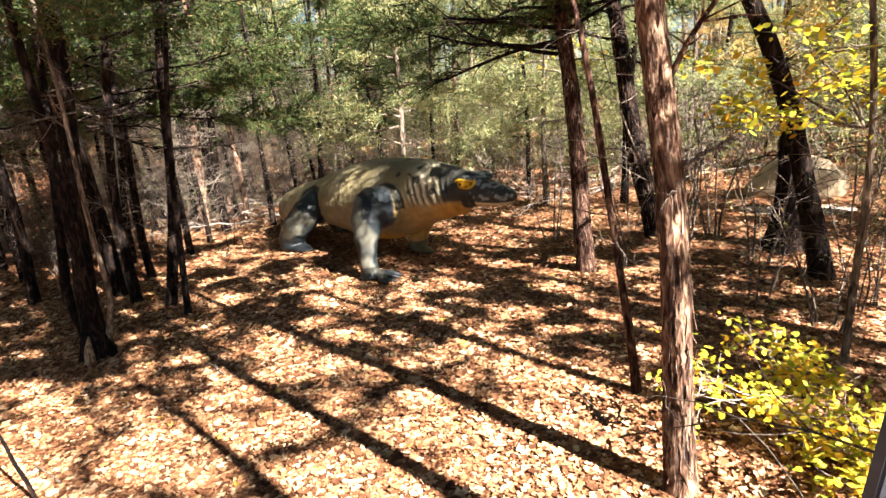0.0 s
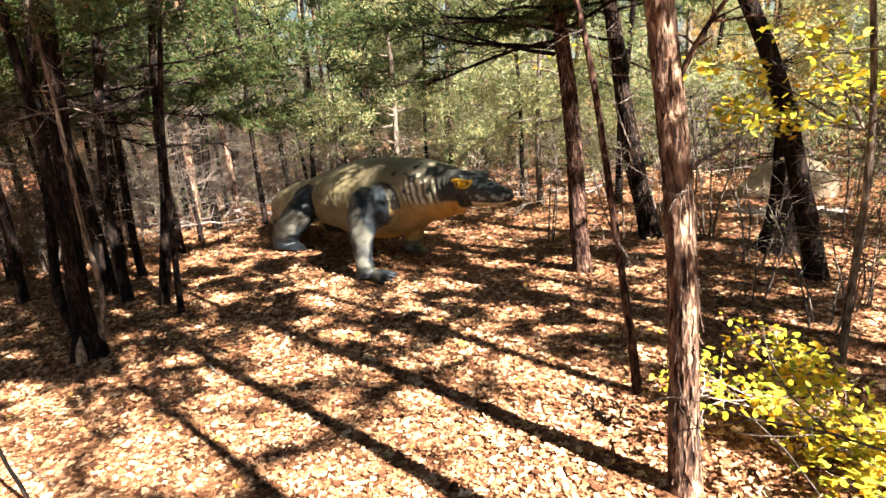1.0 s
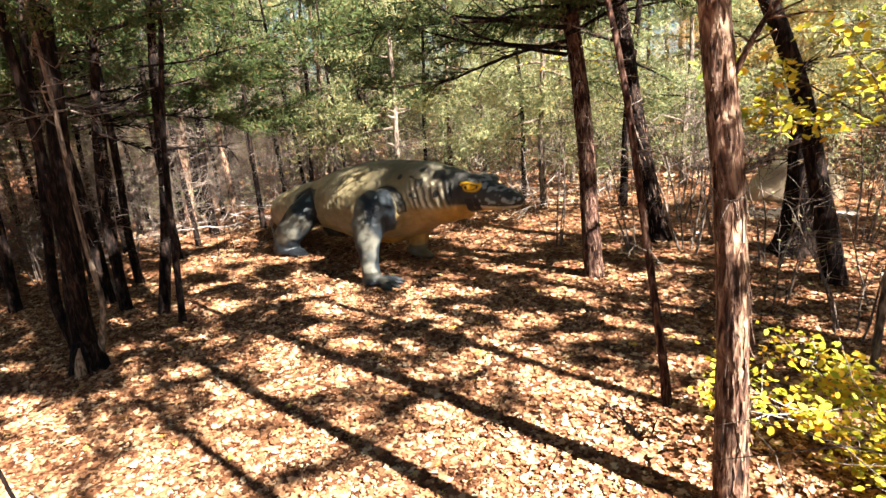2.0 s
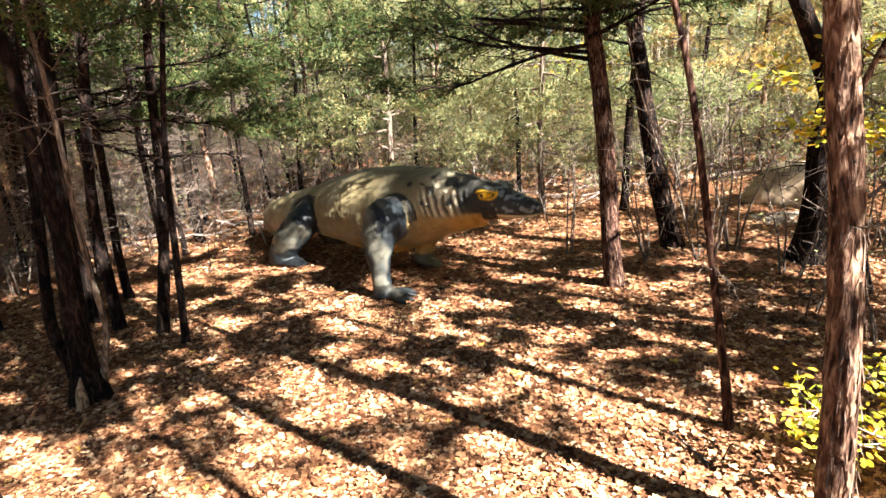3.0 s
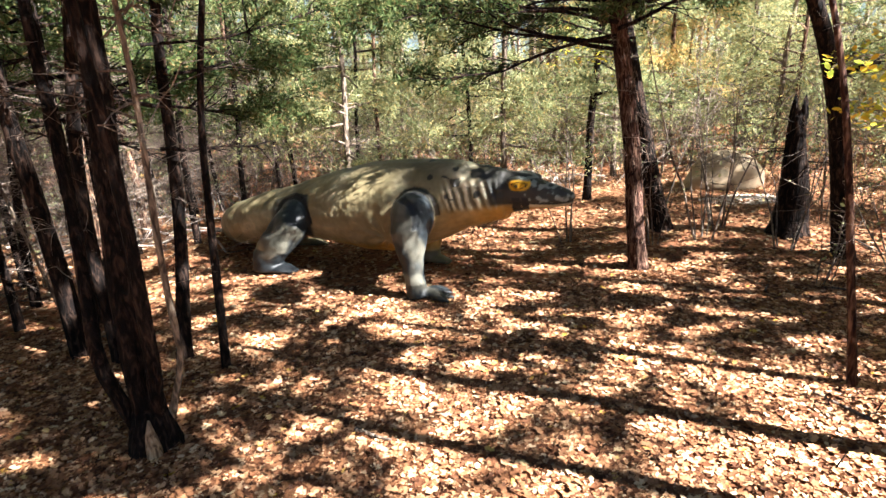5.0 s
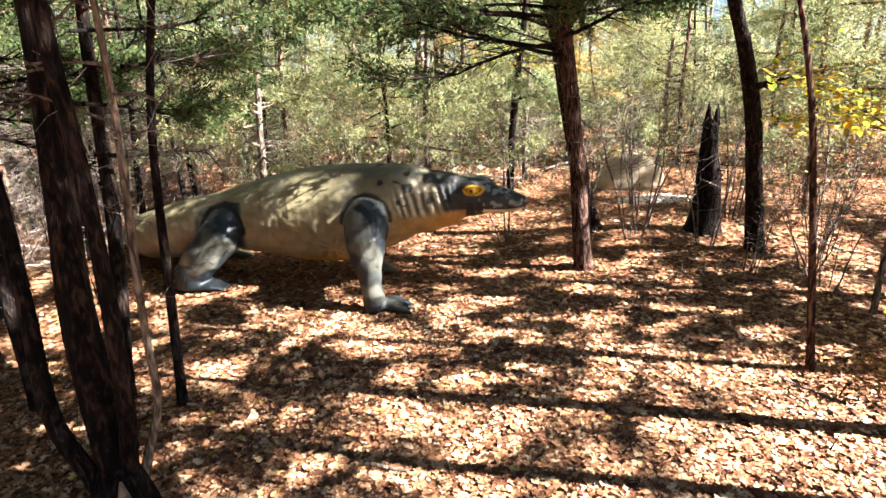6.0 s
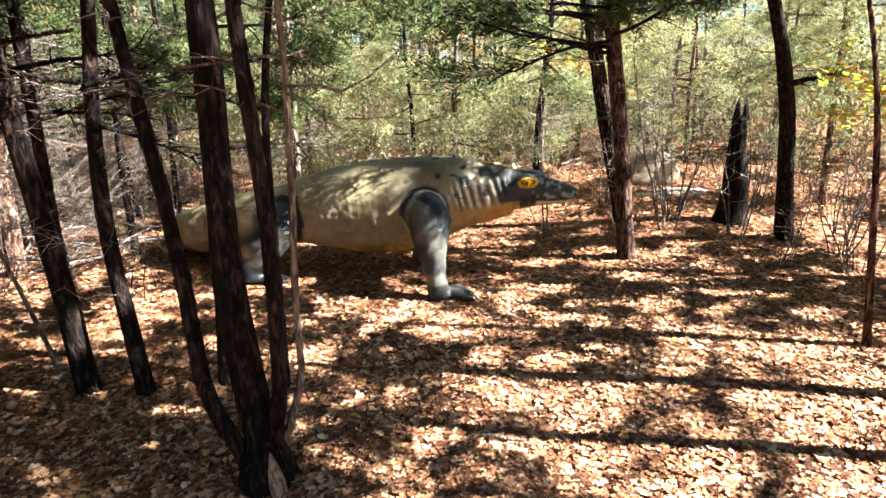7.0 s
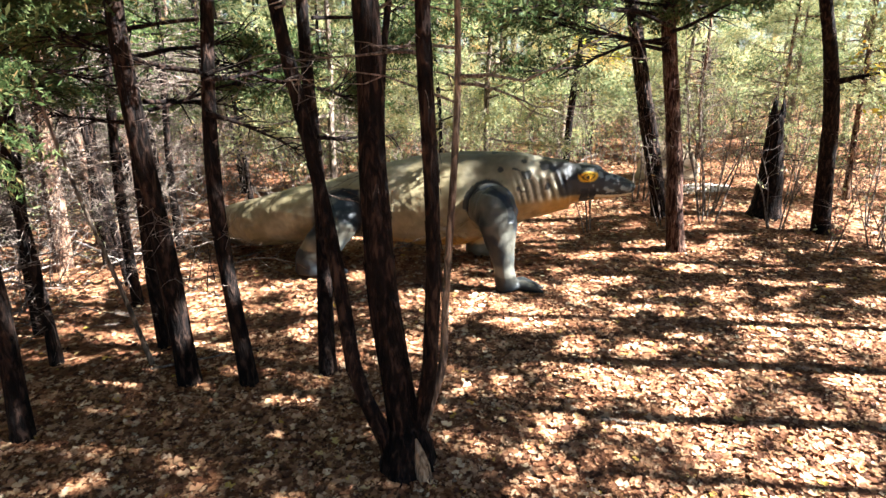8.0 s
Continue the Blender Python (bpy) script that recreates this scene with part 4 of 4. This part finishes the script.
# ---- the far woods and the brush under them ----
def far_woods():
    rng = np.random.default_rng(8)
    n = 5200
    a = rng.uniform(-1.15, 1.2, n)
    d = rng.uniform(24, 40, n)
    at = np.stack([np.sin(a) * d, np.cos(a) * d + 2, rng.uniform(0.0, 1.0, n) ** 1.3 * 10], 1)
    way = rng.normal(0, 1, (n, 3))
    way /= np.linalg.norm(way, axis=1, keepdims=True)
    # thin places in the canopy let the sky through
    keep = np.array([noise.noise(Vector(p) * 0.22) < 0.28 - 0.05 * max(0.0, p[2] - 4) for p in at])
    v = sprigs(rng, at[keep], way[keep], 34, 1.0, 0.24, 0.038)
    tagged(new("far_woods", quads_mesh("far_woods", v, SUNLIT_GREEN)), "sunlit green and yellow woods in the distance", "woods", kind="stuff")
    sh = Shape()
    for _ in range(90):
        b, e = rng.uniform(-1.1, 1.1), rng.uniform(22, 36)
        p = Vector((math.sin(b) * e, math.cos(b) * e + 2, -0.3))
        sh.tube([p, p + Vector((rng.normal(0, 0.2), 0, 4)), p + Vector((rng.normal(0, 0.5), 0, 9))], [0.13, 0.1, 0.04], 6)
    tagged(new("far_trunks", sh.mesh("far_trunks", BARK_GREY)), "slim grey trunks of the far woods", "woods", kind="stuff")


far_woods()


def oval_leaves(rng, at, size, spread):
    """Small flat oval leaves round the points."""
    n = len(at)
    c = at + rng.normal(0, spread, (n, 3))
    d = rng.normal(0, 1, (n, 3)) * np.array([1, 1, 0.5])
    d /= np.linalg.norm(d, axis=1, keepdims=True)
    w = np.cross(d, rng.normal(0, 0.45, (n, 3)) + np.array([0, 0, 1.0]))
    w /= np.linalg.norm(w, axis=1, keepdims=True)
    L = size * rng.uniform(0.6, 1.3, (n, 1))
    return np.stack([c, c + d * L * 0.3 + w * L * 0.26, c + d * L * 0.7 + w * L * 0.24, c + d * L, c + d * L * 0.7 - w * L * 0.24, c + d * L * 0.3 - w * L * 0.26], 1)


def undergrowth():
    """Bare brush and thin green shoots between the trunks."""
    rng = np.random.default_rng(9)
    sh, at, way = Shape(), [], []
    for _ in range(1300):
        x, y = rng.uniform(-13, 14), 5.4 + 15 * rng.random() ** 0.8
        if y < 9.0 and -4.6 < x < 4.6:
            continue
        p = Vector((x, y, height(x, y) - 0.03))
        for _ in range(3):
            L = rng.uniform(0.6, 2.4)
            line = wander(rng, p + Vector((rng.normal(0, 0.12), rng.normal(0, 0.12), 0)), (rng.normal(0, 0.3), rng.normal(0, 0.3), 1), L, 4, 0.16)
            w = rng.uniform(0.004, 0.011)
            sh.tube(line, [w, w * 0.85, w * 0.65, w * 0.45, w * 0.2], 3)
            for k in (2, 3, 4):
                s = wander(rng, line[k], Vector(rng.normal(0, 1, 3)), L * 0.3, 2, 0.3)
                sh.tube(s, [w * 0.5, w * 0.35, w * 0.15], 3)
                if rng.random() < (0.75 if x > -2 else 0.25):
                    at += s
                    way += [Vector(rng.normal(0, 1, 3)).normalized() for _ in s]
    tagged(new("undergrowth", sh.mesh("undergrowth", TWIG)), "tangle of bare grey brush between the trunks", "brush", kind="stuff")
    v = sprigs(rng, np.array(at), np.array(way), 12, 0.3, 0.055, 0.008)
    tagged(new("undergrowth_leaves", quads_mesh("undergrowth_leaves", v, SUNLIT_GREEN)), "thin yellow-green leaves of the brush", "brush", kind="stuff")


undergrowth()


def brush_pile(x, y, wide, deep, count, seed):
    """Fallen grey branches heaped on one another."""
    rng = np.random.default_rng(seed)
    sh = Shape()
    for _ in range(count):
        px, py = x + rng.normal(0, wide), y + rng.normal(0, deep)
        a = rng.uniform(0, 6.28)
        L = rng.uniform(0.5, 1.7)
        w = rng.uniform(0.006, 0.02)
        line = wander(rng, (px, py, height(px, py) + rng.uniform(0.01, 0.3)), (math.cos(a), math.sin(a), rng.normal(0.05, 0.2)), L, 5, 0.13)
        sh.tube(line, [w * (1 - 0.15 * i) for i in range(6)], 5)
        for k in (2, 3, 4):
            t = wander(rng, line[k], (math.cos(a + rng.normal(0, 0.9)), math.sin(a + rng.normal(0, 0.9)), rng.normal(0.2, 0.4)), L * 0.35, 3, 0.2)
            sh.tube(t, [w * 0.5, w * 0.4, w * 0.3, w * 0.1], 3)
    return tagged(new("brush_pile", sh.mesh("brush_pile", PALE_TWIG)), "heap of fallen grey branches on the forest floor", "brush", kind="stuff")


brush_pile(-0.2, 9.4, 1.6, 0.5, 70, 201)
brush_pile(-4.2, 8.6, 1.0, 0.6, 36, 202)


def bare_shrub(x, y, tall, stems, seed, leaf=None, leaves=0, label="", leaf_size=0.045, lean=0.22):
    rng = np.random.default_rng(seed)
    root = new("shrub")
    root.matrix_world = pose(x, y, height(x, y) - 0.02)
    tips = []
    for _ in range(stems):
        a = rng.uniform(0, 6.28)
        L = tall * rng.uniform(0.6, 1.05)
        line = wander(rng, (0.09 * math.cos(a), 0.09 * math.sin(a), 0), (lean * math.cos(a), lean * math.sin(a), 1), L, 8, 0.07)
        w = rng.uniform(0.006, 0.012) * (0.6 + 0.25 * tall)
        sh = Shape()
        sh.tube(line, [w * (1 - 0.1 * i) for i in range(9)], 5)
        for k in range(3, 9):
            for _ in range(2):
                s = wander(rng, line[k], (rng.normal(0, 1), rng.normal(0, 1), rng.uniform(0, 0.8)), tall * rng.uniform(0.1, 0.3), 4, 0.2)
                sh.tube(s, [w * 0.45, w * 0.38, w * 0.3, w * 0.2, w * 0.1], 3)
                tips += [tuple(q) for q in s[1:]]
        part("stem", sh.mesh("stem", TWIG if leaves else BARK_GREY), root)
    if leaves:
        at = np.array(tips)[rng.integers(0, len(tips), leaves)]
        part("leaves", quads_mesh("leaves", oval_leaves(rng, at, leaf_size, 0.03), leaf or YELLOW_LEAF, 6), root)
    return tagged(root, label, "shrub")


for i, (x, y, tall, stems) in enumerate(((2.55, 5.75, 2.6, 6), (2.95, 6.1, 2.2, 5), (2.0, 5.9, 1.7, 5), (1.2, 6.3, 1.9, 4), (3.1, 5.2, 2.0, 4), (4.3, 4.8, 1.9, 6), (4.2, 5.9, 2.4, 5), (2.7, 7.1, 2.6, 4), (-5.2, 5.6, 1.6, 5), (-4.9, 6.8, 1.5, 4), (3.2, 3.9, 1.1, 6), (3.6, 4.3, 1.0, 6), (2.9, 4.5, 0.9, 5), (3.9, 4.5, 1.2, 5))):
    bare_shrub(x, y, tall, stems, 400 + i, leaves=26, leaf=SUNLIT_GREEN, label="clump of thin bare upright stems with few leaves")


def yellow_shrub():
    rng = np.random.default_rng(41)
    root = new("yellow_shrub")
    root.matrix_world = pose(2.85, 2.45, 0)
    tips = []
    for i in range(11):
        a = rng.uniform(1.5, 4.9) if i < 8 else rng.uniform(0, 6.28)
        line = wander(rng, (0.05 * math.cos(a), 0.05 * math.sin(a), 0), (0.8 * math.cos(a), 0.8 * math.sin(a), 0.75), rng.uniform(0.55, 0.95), 8, 0.12, -0.06)
        sh = Shape()
        sh.tube(line, [0.008 - 0.0008 * k for k in range(9)], 5)
        for k in range(2, 9):
            for _ in range(3):
                s = wander(rng, line[k], (rng.normal(0, 1), rng.normal(0, 1), rng.uniform(-0.2, 0.5)), rng.uniform(0.1, 0.28), 4, 0.25)
                sh.tube(s, [0.0035, 0.003, 0.0025, 0.002, 0.001], 3)
                tips += [tuple(q) for q in s[2:]]
        part("stem", sh.mesh("stem", PALE_TWIG), root, "pale thin woody stem")
    at = np.array(tips)[rng.integers(0, len(tips), 3400)]
    part("leaves", quads_mesh("leaves", oval_leaves(rng, at, 0.042, 0.03), YELLOW_LEAF, 6), root, "yellow-green oval autumn leaves")
    return tagged(root, "low spreading shrub with yellow-green autumn leaves beside the trail", "shrub")


yellow_shrub()


def yellow_limbs(root, start, ways, seed, leaves, name="limb"):
    """Thin limbs with sprays of yellow leaves, in the tree's own place."""
    rng = np.random.default_rng(seed)
    for way, length in ways:
        line = wander(rng, start, way, length, 8, 0.1)
        sh, tips = Shape(), []
        sh.tube(line, [0.009 - 0.0009 * k for k in range(9)], 5)
        for k in range(3, 9):
            for _ in range(3):
                s = wander(rng, line[k], (rng.normal(0, 1), rng.normal(0, 1), rng.normal(0, 0.25)), rng.uniform(0.1, 0.3), 4, 0.2)
                sh.tube(s, [0.0035, 0.003, 0.0025, 0.002, 0.001], 3)
                tips += [tuple(q) for q in s[1:]]
        limb = part(name, sh.mesh(name, BARK_GREY), root)
        at = np.array(tips)[rng.integers(0, len(tips), leaves)]
        part("leaves", quads_mesh("leaves", oval_leaves(rng, at, 0.055, 0.03), YELLOW_LEAF, 6), limb, "yellow autumn leaves")


yellow_limbs(tree_r, (-0.05, 0.03, 1.5), (((-0.6, 0.5, 0.2), 0.9), ((0.5, 0.4, 0.35), 0.9), ((-0.4, -0.2, 0.5), 0.8), ((0.2, 0.8, 0.3), 1.0), ((-0.7, 0.7, 0.5), 1.1), ((0.3, -0.5, 0.5), 0.9), ((-0.5, 0.1, 0.1), 0.8)), 51, 150)
yellow_limbs(tree_f, (-0.15, 0.2, 1.9), (((0.5, -0.7, 0.0), 1.1), ((-0.2, -0.8, 0.25), 0.9), ((0.7, -0.2, 0.2), 1.0)), 52, 34)
yellow_limbs(tree_c, (-0.3, 0.15, 2.0), (((-0.6, 0.9, 0.0), 1.0), ((-0.9, 0.5, 0.1), 1.0)), 53, 60)


# ---- small things ----
ROCK, rn, rl, rb = material("tan_rock", 0.9)
r1 = tex_noise(rn, rl, 4.0, 8.0)
rr = ramp(rn, [(0.3, (0.2, 0.14, 0.09)), (0.55, (0.38, 0.29, 0.19)), (0.8, (0.52, 0.42, 0.3))])
rl.new(r1.outputs[0], rr.inputs[0])
rl.new(rr.outputs[0], rb.inputs["Base Color"])
bump(rn, rl, rb, r1.outputs[0], 0.8, 0.04)


def boulder(x, y, size, seed):
    bm = bmesh.new()
    bmesh.ops.create_icosphere(bm, subdivisions=4, radius=1)
    for v in bm.verts:
        q = v.co.copy()
        k = 1 + 0.22 * noise.noise(q * 1.1 + Vector((seed, 0, 0))) + 0.07 * noise.noise(q * 3.3 + Vector((0, seed, 0)))
        v.co = Vector((q.x * size[0], q.y * size[1], max(-0.25, q.z) * size[2])) * k
    ob = new("boulder", from_bm("boulder", bm, ROCK, True))
    ob.matrix_world = pose(x, y, height(x, y) + 0.12)
    return tagged(ob, "rounded tan sandstone boulder in a sunny gap of the woods", "rock")


boulder(4.5, 8.35, (0.62, 0.42, 0.46), 2.0)
SAND = plain("pale_sand", (0.62, 0.52, 0.44), 0.95, 0.2, 9.0)


def sandy_spot(x, y, wide, deep):
    """Bare pale sand, slightly heaped, with a ragged edge."""
    bm = bmesh.new()
    rings = []
    for k in range(7):
        r = k / 6
        ring = []
        for i in range(28):
            a = 2 * math.pi * i / 28
            q = r * (1 + 0.22 * noise.noise(Vector((math.cos(a) * 1.7, math.sin(a) * 1.7, 3.0))))
            px, py = x + wide * q * math.cos(a), y + deep * q * math.sin(a)
            ring.append(bm.verts.new((px, py, height(px, py) + 0.014 * (1 - r * r) + 0.004 - 0.012 * r ** 6)))
        rings.append(ring)
    for a, b in zip(rings, rings[1:]):
        for i in range(28):
            bm.faces.new((a[i], a[(i + 1) % 28], b[(i + 1) % 28], b[i]))
    bmesh.ops.remove_doubles(bm, verts=bm.verts[:], dist=1e-4)
    return tagged(new("sandy_ground", from_bm("sandy_ground", bm, SAND, True)), "bare pale sand in a sunny opening", "ground", kind="structure")


sandy_spot(4.2, 7.35, 0.75, 0.4)


def info_sign():
    root = new("information_sign")
    root.matrix_world = pose(1.91, 0.49, 0, 0, 7, 12)
    white, grey = plain("white_panel", (0.8, 0.8, 0.8), 0.4, 0.03), plain("grey_frame", (0.07, 0.075, 0.09), 0.5, 0.15)

    def box(name, at, size, mat, label=""):
        bm = bmesh.new()
        bmesh.ops.create_cube(bm, size=1, matrix=Matrix.Translation(at) @ Matrix.Diagonal((*size, 1)))
        bmesh.ops.bevel(bm, geom=bm.edges[:], offset=0.004, segments=2, affect="EDGES")
        return part(name, from_bm(name, bm, mat), root, label)

    box("panel", (0, 0, 1.07), (0.44, 0.014, 0.6), white, "blank white panel")
    for s in (-1, 1):
        box("frame_side", (s * 0.235, 0, 1.07), (0.03, 0.03, 0.66), grey)
        box("frame_rail", (0, 0, 1.07 + s * 0.316), (0.44, 0.03, 0.03), grey)
        box("post", (s * 0.235, 0, 0.36), (0.045, 0.045, 0.82), grey, "dark grey post")
    return tagged(root, "white information panel in a dark grey frame beside the trail", "sign")


info_sign()


def stick(x, y, length, turn, thick, mat, label, lift=0.02):
    rng = np.random.default_rng(int(abs(x * 100) + 7))
    a = radians(turn)
    line = wander(rng, (0, 0, 0), (math.cos(a), math.sin(a), 0.03), length, 7, 0.07)
    sh = Shape()
    sh.tube(line, [thick * (1 - 0.09 * i) for i in range(8)], 6, 0.2)
    ob = new("stick", sh.mesh("stick", mat))
    ob.matrix_world = pose(x, y, height(x, y) + lift)
    return tagged(ob, label, "stick", "fallen sticks")


for x, y, length, turn, thick, mat in ((-1.32, 3.12, 0.26, -30, 0.016, BARK_GREY), (-3.75, 5.0, 0.55, -12, 0.011, TWIG), (1.55, 2.55, 0.3, 115, 0.012, TWIG), (-2.9, 7.4, 0.7, 20, 0.012, TWIG), (2.3, 4.4, 0.6, 50, 0.01, TWIG), (3.0, 4.2, 0.7, 130, 0.009, TWIG), (-3.4, 6.6, 0.6, 75, 0.012, TWIG), (-3.2, 6.3, 0.5, 100, 0.012, TWIG), (-1.35, 1.75, 0.3, 150, 0.008, BARK_GREY)):
    stick(x, y, length, turn, thick, mat, "weathered fallen stick lying on dead leaves")


def dead_stem(x, y, tall, lean, thick):
    rng = np.random.default_rng(3)
    line = wander(rng, (0, 0, -0.02), (lean[0], lean[1], 1), tall, 7, 0.05)
    sh = Shape()
    sh.tube(line, [thick * (1 - 0.08 * i) for i in range(8)], 6)
    ob = new("dead_stem", sh.mesh("dead_stem", BARK_SHADED))
    ob.matrix_world = pose(x, y, height(x, y))
    return tagged(ob, "thin dark dead stem standing at the trail edge", "stem")


dead_stem(-1.345, 1.6, 0.75, (-0.03, -0.03), 0.012)
for x, y, tall, lean in ((1.62, 2.6, 0.16, (0.1, 0)), (1.05, 2.25, 0.14, (0.3, 0.1)), (-3.3, 6.5, 0.5, (0.1, 0)), (-3.2, 6.75, 0.45, (-0.15, 0.1)), (-3.45, 6.9, 0.5, (0.2, 0.0))):
    dead_stem(x, y, tall, lean, 0.006)
